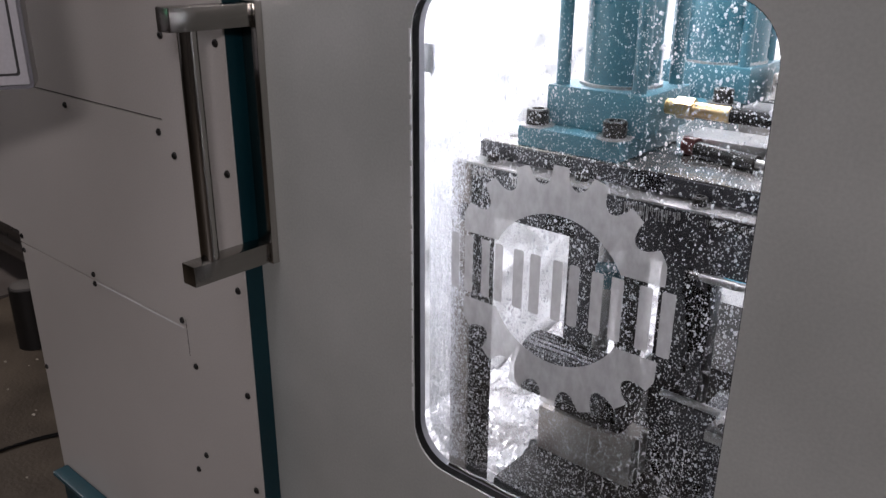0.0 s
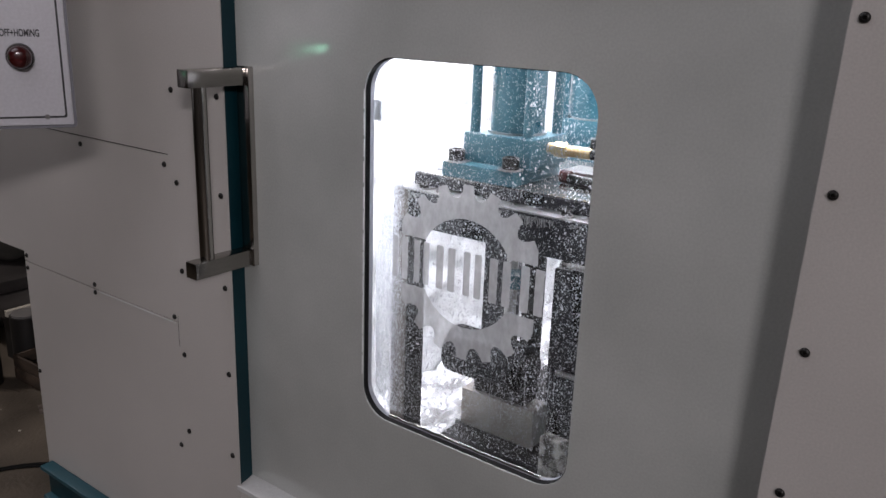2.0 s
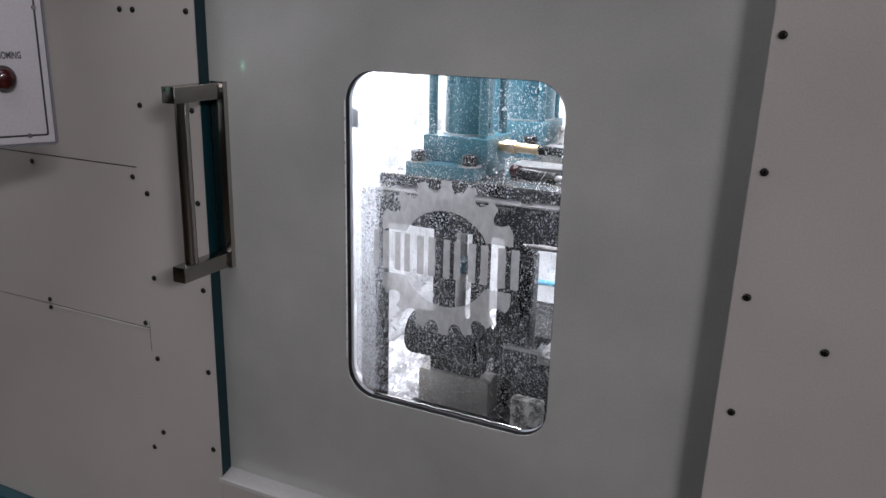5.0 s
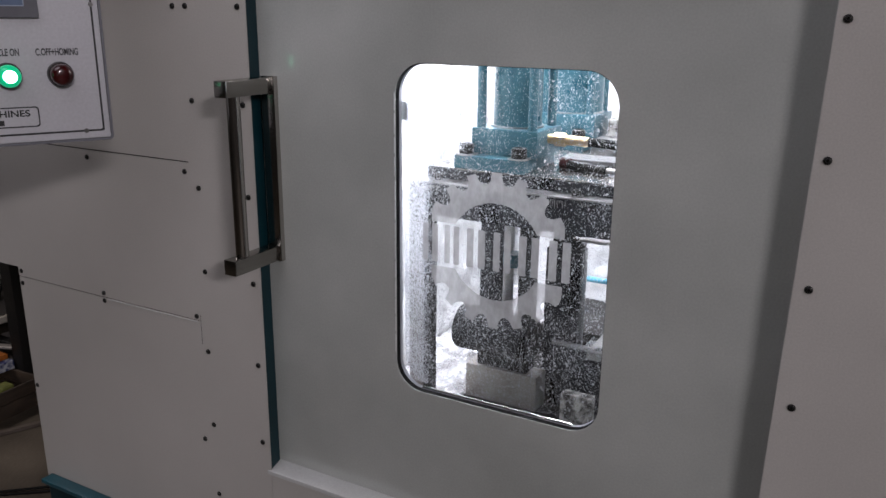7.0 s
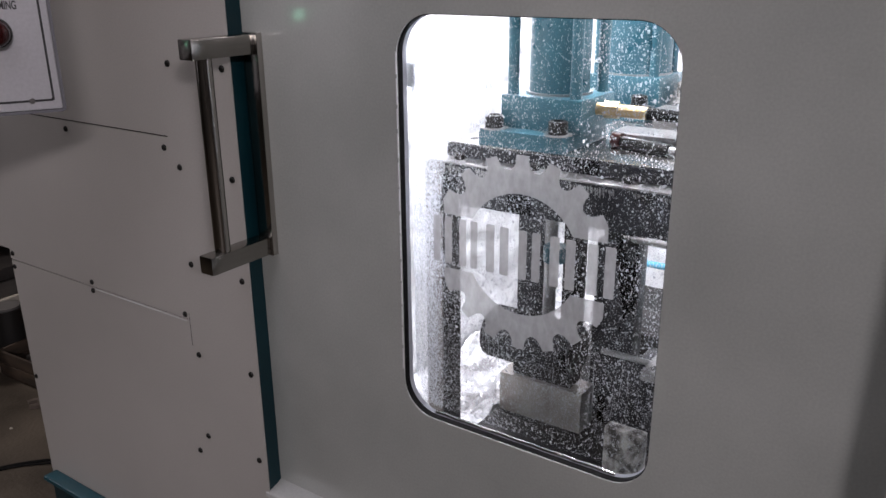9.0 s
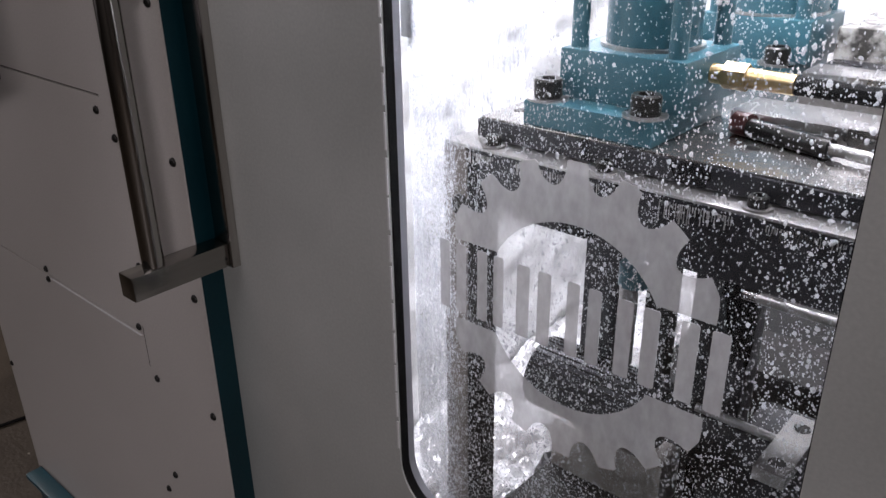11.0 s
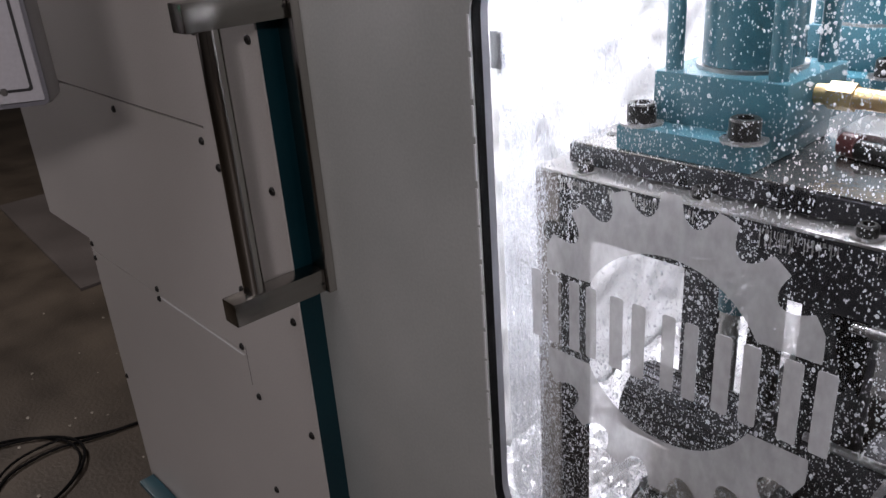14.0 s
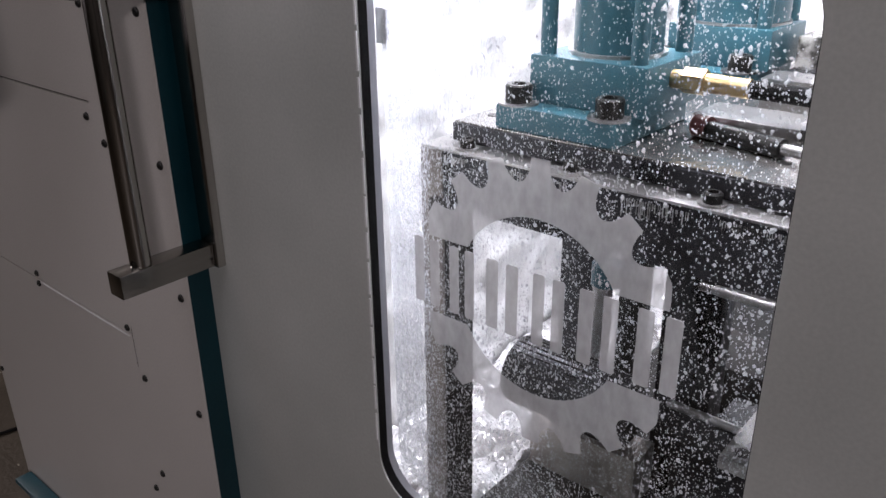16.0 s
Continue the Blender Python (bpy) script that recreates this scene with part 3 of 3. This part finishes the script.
    bm.faces.new(rings[-1])
    part("lens", bm, mat, lamp)
    if mat is GREEN:
        part("bulb", rod(B(), (x, -0.0216, 0.080), (x, -0.0219, 0.080), 0.0072, 20), GREEN_CORE, lamp, "bright core")
for text, x, sq in (("C.OFF+HOMING", -0.0470, 0.56), ("CYCLE ON", -0.1022, 0.56), ("CONTROL OFF", -0.1590, 0.56)):
    words(text, 0.0112, INK, panel, pose(x, -0.0004, 0.1055, 90, 0, 0), squeeze=sq)
part("nameplate_outline", ring(B(), round_rect(-0.2780, -0.0755, 0.0215, 0.0425, 0.003, 4), round_rect(-0.2794, -0.0741, 0.0201, 0.0439, 0.0038, 4), -0.0004, 0.0002), INK, panel)
for x0, x1, z in ((-0.272, -0.187, 0.0360), (-0.270, -0.205, 0.0262), (-0.200, -0.165, 0.0262), (-0.161, -0.112, 0.0262)):
    part("print_bar", box(B(), x0, x1, -0.0004, 0.0002, z - 0.0030, z + 0.0030), INK, panel)
words("DRILL MACHINES", 0.0104, INK, panel, pose(-0.1305, -0.0004, 0.0360, 90, 0, 0), squeeze=1.16)
for x, z in ((-0.0045, 0.160), (-0.0245, 0.0118), (-0.374, 0.0118)):
    part("face_screw", rod(B(), (x, 0.0, z), (x, -0.0015, z), 0.0030, 14, 0.0022), GROUND_STEEL, panel)
part("mounting_arm", box(B(), -0.060, -0.020, 0.044, 0.335, 0.26, 0.31, 0.004), BOXP, panel, "grey mounting arm")

# ---------------------------------------------------------------- inside the chamber


def socket_bolt(parent, x, y, z, r, h):
    """A socket-head cap screw with its washer, standing on z."""
    part_at("washer", rod(B(), (x, y, z), (x, y, z + 0.0015), r * 1.5, 20), GROUND_STEEL, parent)
    bm = B()
    prof = [(r, 0.0015), (r, h - 0.0012), (r - 0.0012, h), (r * 0.56, h), (r * 0.50, h * 0.5)]
    seg = 18
    rings = [[bm.verts.new((x + q * math.cos(k * math.tau / seg), y + q * math.sin(k * math.tau / seg), z + d)) for k in range(seg)] for q, d in prof]
    for q in range(len(prof) - 1):
        for k in range(seg):
            bm.faces.new((rings[q][k], rings[q][(k + 1) % seg], rings[q + 1][(k + 1) % seg], rings[q + 1][k]))
    bm.faces.new(rings[-1])
    part_at("bolt", bm, BLACK, parent, "black socket-head bolt")


fixture = empty("fixture_frame", (-0.2, 0.68, 0.976), "wet dark steel clamping frame with bolted top plate", "machine fixture")
part_at("beam", box(B(), -0.3355, 0.28, 0.6485, 0.690, 1.352, 1.397, 0.0025), CASTD, fixture, "dark wet cross beam")
bm = B()
for k in range(330):
    x = -0.333 + 0.0017 * k + rng.uniform(-0.0005, 0.0005)
    if noise.noise((x * 45, 2.0, 0.0)) < -0.05:
        continue
    w, h = rng.uniform(0.0002, 0.0005), rng.uniform(0.003, 0.015) * (0.7 + 0.6 * noise.noise((x * 20, 9.0, 0.0)))
    box(bm, x - w, x + w, 0.6480, 0.6486, 1.3945 - h, 1.3945)
tagged(part_at("drip_fringe", bm, GROUND_STEEL, fixture), "thin fringe of hanging drips", kind="stuff")
part_at("edge_rod", rod(B(), (-0.118, 0.6470, 1.3490), (0.28, 0.6470, 1.3490), 0.0034, 14), GROUND_STEEL, fixture, "bright rod under the beam")
# top face as a thin paler skin, its light put into the colour
part_at("beam_ledge", box(B(), -0.3575, 0.28, 0.6485, 0.6895, 1.3972, 1.3995, 0.0008), GROUND_STEEL, fixture, "top face, brightened for the light it catches")
# one post in two colours: stained front, sides blackened as shade
part_at("post_front", box(B(), -0.358, -0.336, 0.6480, 0.6515, 0.976, 1.3970, 0.0012), STAINED, fixture, "stained front face of the post, paler than its shaded sides")
part_at("post", box(B(), -0.3575, -0.3365, 0.6517, 0.690, 0.976, 1.3965, 0.002), DARK, fixture, "wet steel post, sides darkened for shade")
part_at("counterbore", rod(B(), (-0.3405, 0.6474, 1.3500), (-0.3405, 0.6479, 1.3500), 0.0095, 20), BLACK, fixture)
part_at("post", box(B(), 0.24, 0.28, 0.648, 0.690, 0.976, 1.3515, 0.002), CASTD, fixture)
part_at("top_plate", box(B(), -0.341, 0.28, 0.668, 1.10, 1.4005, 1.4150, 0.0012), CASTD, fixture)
# paler skin over the dark plate, carrying its bright reflections as colour
part_at("plate_face", box(B(), -0.3398, 0.279, 0.6695, 1.099, 1.4152, 1.4168, 0.0005), WETPLATE, fixture, "plate face, brightened for its reflections")
for x in (-0.318, -0.225, -0.122, -0.02, 0.08):
    socket_bolt(fixture, x, 0.6585, 1.3996, 0.0060, 0.0085)
for x, y in ((-0.325, 0.70), (-0.325, 0.76), (-0.325, 0.82), (-0.15, 0.715), (-0.10, 0.715)):
    part_at("tapped_hole", rod(B(), (x, y, 1.4168), (x, y, 1.4172), 0.0048, 14), BLACK, fixture)
part_at("rear_bar", box(B(), -0.184, 0.28, 0.756, 0.803, 1.4170, 1.4290, 0.0015), GROUND_STEEL, fixture, "bright steel bar")
part_at("rear_bar", box(B(), -0.165, 0.28, 0.835, 0.872, 1.4170, 1.4450, 0.0015), GROUND_STEEL, fixture, "bright steel bar")
part_at("rear_bar", box(B(), -0.172, 0.28, 0.885, 0.935, 1.4170, 1.4380, 0.0015), CASTD, fixture)
part_at("rear_block", box(B(), -0.178, 0.28, 0.950, 1.06, 1.4170, 1.4620, 0.0025), SPECK, fixture, "pale spattered block")


def clamp_cylinder(dx, dy, fitted):
    c = empty("clamp_cylinder", (-0.2515 + dx, 0.726 + dy, 1.4168), "teal hydraulic clamp cylinder with tie rods and brass fitting" if fitted else "teal hydraulic clamp cylinder with tie rods", "hydraulic cylinder", "clamp cylinders")
    part_at("flange", box(B(), -0.3020 + dx, -0.2000 + dx, 0.672 + dy, 0.782 + dy, 1.4168, 1.4345, 0.0015), TEAL2, c)
    part_at("head_block", box(B(), -0.2870 + dx, -0.1915 + dx, 0.694 + dy, 0.780 + dy, 1.4345, 1.4700, 0.0015), TEAL2, c)
    part_at("barrel", rod(B(), (-0.2400 + dx, 0.740 + dy, 1.4700), (-0.2400 + dx, 0.740 + dy, 1.85), 0.0330 if fitted else 0.0440, 40), TEAL2, c)
    for x in (-0.2775 + dx, -0.2030 + dx):
        for y in (0.704 + dy, 0.772 + dy):
            part_at("tie_rod", rod(B(), (x, y, 1.4700), (x, y, 1.85), 0.0062, 16), TEAL2, c)
    part_at("seal_ring", rod(B(), (-0.2400 + dx, 0.740 + dy, 1.4700), (-0.2400 + dx, 0.740 + dy, 1.4725), 0.0365 if fitted else 0.0460, 36), GROUND_STEEL, c)
    for x, y in ((-0.2890, 0.6835), (-0.2120, 0.6835)):
        socket_bolt(c, x + dx, y + dy, 1.4345, 0.0102, 0.0150)
    if not fitted:
        return c
    fit_ = part_at("hose_fitting", rod(B(), (-0.1915, 0.735, 1.4570), (-0.1830, 0.735, 1.4570), 0.0068, 16), BRASS, c, "brass hose fitting")
    part_at("hex_nut", rod(B(), (-0.1830, 0.735, 1.4570), (-0.1670, 0.735, 1.4570), 0.0092, 6), BRASS, fit_)
    part_at("sleeve", rod(B(), (-0.1670, 0.735, 1.4570), (-0.1360, 0.735, 1.4565), 0.0068, 16), BRASS, fit_)
    part_at("hose", tube(B(), [(-0.136 + 0.02 * k, 0.735 + 0.003 * k * k, 1.4565 - 0.0008 * k * k) for k in range(9)], 0.0062), RUBBER, fit_, "black hydraulic hose")
    return c


clamp_cylinder(0.0, 0.0, True)
clamp_cylinder(0.005, 0.215, False)

valve = empty("flow_valve", (-0.10, 0.775, 1.4168), "dark red-capped valve lying on the plate", "valve")
part_at("body", rod(B(), (-0.162, 0.738, 1.4236), (-0.105, 0.722, 1.4236), 0.0066, 16), BLACK, valve)
part_at("cap", rod(B(), (-0.173, 0.7411, 1.4250), (-0.162, 0.738, 1.4250), 0.0080, 16), HOSE, valve, "red-brown cap")
part_at("pipe", rod(B(), (-0.105, 0.722, 1.4236), (0.10, 0.690, 1.4212), 0.0040, 12), GROUND_STEEL, valve)

spindle = empty("drill_column", (-0.31, 0.85, 0.976), "dark drill column with bright spindle", "drill spindle")
part_at("column", box(B(), -0.334, -0.296, 0.826, 0.872, 1.0202, 1.3995, 0.003), CASTD, spindle)
part_at("shaft", rod(B(), (-0.2775, 0.812, 1.10), (-0.2775, 0.812, 1.3995), 0.0085, 20), GROUND_STEEL, spindle, "bright spindle shaft")
part_at("collar", rod(B(), (-0.2640, 0.796, 1.250), (-0.2640, 0.796, 1.270), 0.0150, 20), TEAL2, spindle, "teal collar")
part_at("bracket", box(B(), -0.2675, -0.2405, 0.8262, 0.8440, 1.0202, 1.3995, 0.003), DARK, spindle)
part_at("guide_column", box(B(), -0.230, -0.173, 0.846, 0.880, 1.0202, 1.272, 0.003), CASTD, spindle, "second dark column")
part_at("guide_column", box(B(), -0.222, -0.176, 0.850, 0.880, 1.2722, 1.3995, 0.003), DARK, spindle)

roller = empty("knurled_roller", (-0.28, 0.80, 1.078), "dark knurled roller held on the block", "roller")
part_at("drum", rod(B(), (-0.327, 0.752, 1.1560), (-0.209, 0.752, 1.1560), 0.0330, 36), CASTD, roller)
for k in range(36):
    a = k * math.tau / 36
    y, z = 0.752 + 0.0332 * math.cos(a), 1.156 + 0.0332 * math.sin(a)
    if y < 0.772:
        part_at("knurl", rod(B(), (-0.325, y, z), (-0.211, y, z), 0.0009, 6), DARK, roller)
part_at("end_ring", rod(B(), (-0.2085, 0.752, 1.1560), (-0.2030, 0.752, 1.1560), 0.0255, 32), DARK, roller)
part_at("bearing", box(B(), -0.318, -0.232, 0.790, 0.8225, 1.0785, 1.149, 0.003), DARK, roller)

bed = empty("machine_bed", (0.0, 0.95, 0.976), "dark wet cast machine bed with bright rails", "machine bed")
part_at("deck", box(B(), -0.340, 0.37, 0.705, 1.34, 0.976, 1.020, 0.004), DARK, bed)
part_at("slab", box(B(), -0.300, 0.37, 1.010, 1.106, 1.0201, 1.075, 0.003), BROWNST, bed, "brown-grey steel slab")
part_at("slide", box(B(), -0.168, 0.37, 0.852, 0.905, 1.0201, 1.112, 0.003), CASTD, bed)
part_at("rail", box(B(), -0.208, 0.37, 0.827, 0.8440, 1.0201, 1.121, 0.002), CASTD, bed)
part_at("rail_edge", rod(B(), (-0.208, 0.8335, 1.1235), (0.37, 0.8335, 1.1235), 0.0042, 14), GROUND_STEEL, bed, "bright round rail")
part_at("plate_support", box(B(), -0.118, -0.097, 0.738, 0.821, 1.0201, 1.1508, 0.002), CASTD, bed)
part_at("hole_plate", box(B(), -0.1205, -0.0950, 0.735, 0.824, 1.151, 1.163, 0.0012), GROUND_STEEL, bed, "bright plate with two holes")
for y in (0.750, 0.806):
    part_at("plate_hole", rod(B(), (-0.1070, y, 1.163), (-0.1070, y, 1.1634), 0.0068, 16), BLACK, bed)
thing("blue_hose", rod(B(), (-0.36, 1.350, 1.0600), (0.37, 1.350, 1.0600), 0.0065, 14), BLUE, "thin pale blue hose across the bed", "hose")
for x in (-0.10, 0.15):
    part_at("hose_clip", box(B(), x - 0.006, x + 0.006, 1.335, 1.358, 0.9765, 1.0535, 0.001), BLACK, bed)
workpiece = thing("steel_block", box(B(), -0.335, -0.2135, 0.785, 0.8255, 1.0201, 1.078, 0.002), RUSTY, "stained grey steel block on the bed", "steel block")
jbox = thing("white_terminal_box", box(B(), -0.119, -0.076, 0.630, 0.646, 0.976, 1.145, 0.003), SPECK, "speckled dirty white terminal box", "terminal box")
bm = bmesh.new()
bmesh.ops.create_grid(bm, x_segments=80, y_segments=230, size=0.5)
for v in bm.verts:
    v.co = Vector((-0.437 + 0.160 * v.co.x, 0.990 + 0.840 * v.co.y, 0.984))
    v.co.z += 0.030 * abs(noise.noise(v.co * 9)) + 0.018 * abs(noise.noise(v.co * 28 + Vector((5, 1, 0)))) + 0.010 * abs(noise.noise(v.co * 70 + Vector((2, 8, 0))))
thing("coolant_foam", bm, FOAM, "pale churned coolant and swarf on the chamber floor", "coolant", kind="stuff")

# ---------------------------------------------------------------- the workshop behind
bench = empty("low_bench", (-3.8, 1.7, 0), "low dark steel bench with worn plate", "bench")
part_at("bench_top", box(B(), -4.6, -3.23, 1.42, 2.6, 0.225, 0.27, 0.006), SLAB, bench)
part_at("front_lip", box(B(), -3.229, -3.205, 1.42, 2.1, 0.238, 0.268, 0.003), CREAM, bench, "pale front edge")
for x in (-4.5, -3.3):
    for y in (1.50, 2.5):
        part_at("leg", box(B(), x - 0.04, x + 0.04, y - 0.04, y + 0.04, 0, 0.225), DARK, bench)
part_at("slab", box(B(), -4.3, -3.42, 1.46, 1.905, 0.271, 0.330, 0.01), SLAB, bench, "grey steel slab")


def bucket(x, y, h):
    b = thing("paint_drum", rod(B(), (x, y, 0), (x, y, h), 0.064, 28), DARK, "small black drum with dull grey lid", "drum", "drums")
    part("lid", rod(B(), (x, y, h + 0.0005), (x, y, h + 0.010), 0.056, 28), LIDM, b, "dull grey lid")


bucket(-3.13, 1.462, 0.262)
bucket(-3.13, 1.270, 0.262)

crate = empty("tool_crate", (-2.9, 1.55, 0), "old wooden crate full of tools", "crate")
cm = pose(-2.925, 1.50, 0, 0, 0, 3) @ Matrix.Diagonal((0.84, 0.78, 0.95, 1))
for a in ((-0.16, 0.16, -0.17, -0.155), (-0.16, 0.16, 0.155, 0.17), (-0.175, -0.16, -0.17, 0.17), (0.16, 0.175, -0.17, 0.17)):
    for z in (0.015, 0.075):
        bm = box(B(), *a, z, z + 0.055, 0.003)
        bm.transform(cm)
        part_at("plank", bm, WOOD, crate)
bm = box(B(), -0.16, 0.16, -0.155, 0.155, 0.0, 0.012)
bm.transform(cm)
part_at("bottom", bm, WOOD, crate)
for k in range(15):
    a = Vector((rng.uniform(-0.12, 0.12), rng.uniform(-0.12, 0.12), 0.03 + 0.008 * k))
    d = Vector((rng.uniform(-1, 1), rng.uniform(-1, 1), 0)).normalized() * 0.08
    bm = rod(B(), a - d * 0.6, a + d * 0.6, rng.uniform(0.008, 0.016), 10)
    bm.transform(cm)
    thing("hand_tool", bm, (DARK, RUSTY, SLAB)[k % 3], "greasy tool lying in the crate", "tool", "tools in the crate")
thing("orange_carton", box(B(), -3.055, -2.985, 1.575, 1.630, 0.1645, 0.187, 0.003), ORANGE, "small orange cardboard carton lying on another", "carton")
thing("blue_white_carton", box(B(), -3.060, -2.955, 1.555, 1.635, 0.1237, 0.164, 0.004), CARTON, "small white and blue carton on the crate rim", "carton")
thing("oily_rag", box(B(), -3.20, -3.19 + 0.08, 1.54, 1.62, 0.0, 0.15, 0.03, 3), CLOTH, "crumpled grey oily rag by the crate", "rag")

part_at("paper_label", box(B(), -2.795, -2.7815, 1.372, 1.43, 0.045, 0.110), SPECK, crate, "torn pale paper label")
thing("yellow_rag", box(B(), -2.86, -2.80, 1.47, 1.53, 0.100, 0.133, 0.014, 3), YELLOW, "small crumpled yellow-green rag on the tools", "rag")
for k in range(16):
    x, y = -3.20 + rng.uniform(-0.09, 0.07), 1.68 + rng.uniform(-0.10, 0.14)
    bm = box(B(), -0.07, 0.07, -rng.uniform(0.012, 0.03), rng.uniform(0.012, 0.03), 0, rng.uniform(0.012, 0.03), 0.003, 1)
    bm.transform(pose(x, y, 0.001 + 0.0115 * k, rng.uniform(-14, 14), rng.uniform(-14, 14), rng.uniform(0, 180)))
    thing("metal_offcut", bm, (SLAB, DARK, RUSTY, CLOTH)[k % 4], "greasy metal offcut on a scrap pile", "scrap", "offcuts on the scrap pile")
bm = box(B(), -0.004, 0.004, -0.085, 0.060, 0.0, 0.34, 0.002, 1)
bm.transform(pose(-3.62, 1.855, 0.3305, 0, -12, 0))
thing("bright_sheet", bm, GROUND_STEEL, "bright steel sheet leaning on the bench", "metal sheet")
thing("hanging_cable", tube(B(), [(-3.195, 1.80 - 0.016 * k - 0.0016 * k * k, 0.47 - 0.040 * k + 0.0012 * k * k) for k in range(11)], 0.008, 8), RUBBER, "black cable hanging before the bench", "cable")
# open-ended spanner on the floor
bm = B()
p0, p1 = Vector((-2.735, 1.285, 0.008)), Vector((-2.60, 1.56, 0.008))
d = (p1 - p0).normalized()
s = Vector((-d.y, d.x, 0))
jaw = [(-0.000, 0.026), (0.030, 0.034), (0.062, 0.022), (0.085, 0.013), (0.305, 0.011), (0.305, -0.011), (0.085, -0.013), (0.062, -0.024), (0.030, -0.036), (0.004, -0.030), (0.006, -0.014), (0.034, -0.011), (0.034, 0.011), (0.004, 0.010)]
lo = [bm.verts.new(p0 + d * a + s * b + Vector((0, 0, -0.007))) for a, b in jaw]
hi = [bm.verts.new(p0 + d * a + s * b + Vector((0, 0, 0.006))) for a, b in jaw]
bm.faces.new(lo[::-1]), bm.faces.new(hi)
for k in range(len(jaw)):
    bm.faces.new((lo[k], lo[(k + 1) % len(jaw)], hi[(k + 1) % len(jaw)], hi[k]))
bmesh.ops.triangulate(bm, faces=[f for f in bm.faces if len(f.verts) > 4])
thing("open_spanner", bm, CREAMSTEEL, "large worn steel spanner on the floor", "spanner")

post = thing("orange_post", box(B(), -3.63, -3.57, 1.912, 1.948, 0.271, 1.3, 0.004), ORANGE, "orange painted steel post", "post")
grille = empty("slatted_panel", (-3.6, 2.0, 0.271), "cream slatted panel behind the bench", "slatted panel")
for k in range(14):
    part_at("slat", box(B(), -3.62, -3.60, 1.956, 2.10, 0.275 + 0.036 * k, 0.298 + 0.036 * k, 0.002), CREAM, grille)
part_at("backing", box(B(), -3.66, -3.63, 1.956, 2.10, 0.271, 0.80), DARK, grille)
thing("black_column", box(B(), -2.97, -2.90, 1.640, 1.74, 0.0, 1.1, 0.006), DARK, "black steel machine column", "column")
bm = B()
g = bmesh.ops.create_icosphere(bm, subdivisions=4, radius=0.30, matrix=Matrix.Translation((-3.9, 1.72, 0.52)) @ Matrix.Diagonal((1.0, 0.85, 0.75, 1)))
for v in g["verts"]:
    v.co += 0.05 * Vector(noise.noise_vector(v.co * 5))
    v.co.z = max(v.co.z, 0.331)
thing("cloth_sack", bm, CLOTH, "dull olive cloth sack on the bench slab", "sack")

# board on the floor
bm = B()
crn = [(-3.70, 1.17), (-3.72, 1.75), (-5.35, 2.1), (-5.38, 1.26)]
lo = [bm.verts.new((x, y, 0.001)) for x, y in crn]
hi = [bm.verts.new((x, y, 0.014)) for x, y in crn]
bm.faces.new(lo), bm.faces.new(hi[::-1])
for k in range(4):
    bm.faces.new((lo[k], lo[(k + 1) % 4], hi[(k + 1) % 4], hi[k]))
thing("floor_board", bm, BOARDM, "grey sheet board lying on the floor", "board")

# black cable with a loose loop
pts = [(-1.6, 1.66, 0.008), (-1.95, 1.42, 0.008), (-2.215, 1.207, 0.008), (-2.40, 1.015, 0.008), (-2.46, 0.78, 0.008), (-2.50, 0.64, 0.008), (-2.47, 0.50, 0.008),
       (-2.36, 0.42, 0.008), (-2.26, 0.44, 0.008), (-2.24, 0.56, 0.009), (-2.33, 0.68, 0.016), (-2.46, 0.72, 0.020), (-2.60, 0.64, 0.010), (-2.68, 0.45, 0.008), (-2.72, 0.10, 0.008), (-2.7, -0.5, 0.008)]
fine = []
for k in range(len(pts) - 1):
    q = [Vector(pts[max(0, min(len(pts) - 1, k + i))]) for i in (-1, 0, 1, 2)]
    for i in range(6):
        t = i / 6
        fine.append(0.5 * (2 * q[1] + (q[2] - q[0]) * t + (2 * q[0] - 5 * q[1] + 4 * q[2] - q[3]) * t * t + (3 * q[1] - q[0] - 3 * q[2] + q[3]) * t ** 3))
thing("floor_cable", tube(B(), fine, 0.0048, 8), RUBBER, "black cable lying in a loop on the floor", "cable", "cables on the floor")
twin = [Vector((p.x * 1.0 + 0.035 * math.sin(k * 0.13) - 0.01, p.y - 0.030 * math.cos(k * 0.11), 0.0045 + (0.010 if 28 < k < 70 else 0.0))) for k, p in enumerate(fine)]
thing("floor_cable", tube(B(), twin, 0.0042, 8), RUBBER, "second thin black cable lying beside the loop", "cable", "cables on the floor")
bm = B()
for k in range(90):
    x, y, r = rng.uniform(-3.6, -1.6), rng.uniform(-0.2, 1.3), rng.uniform(0.002, 0.007)
    bmesh.ops.create_icosphere(bm, subdivisions=1, radius=r, matrix=Matrix.Translation((x, y, r * 0.3)) @ Matrix.Diagonal((1.5, 1, 0.4, 1)))
thing("floor_litter", bm, CREAM, "pale scraps and swarf strewn on the floor", "litter", kind="stuff")
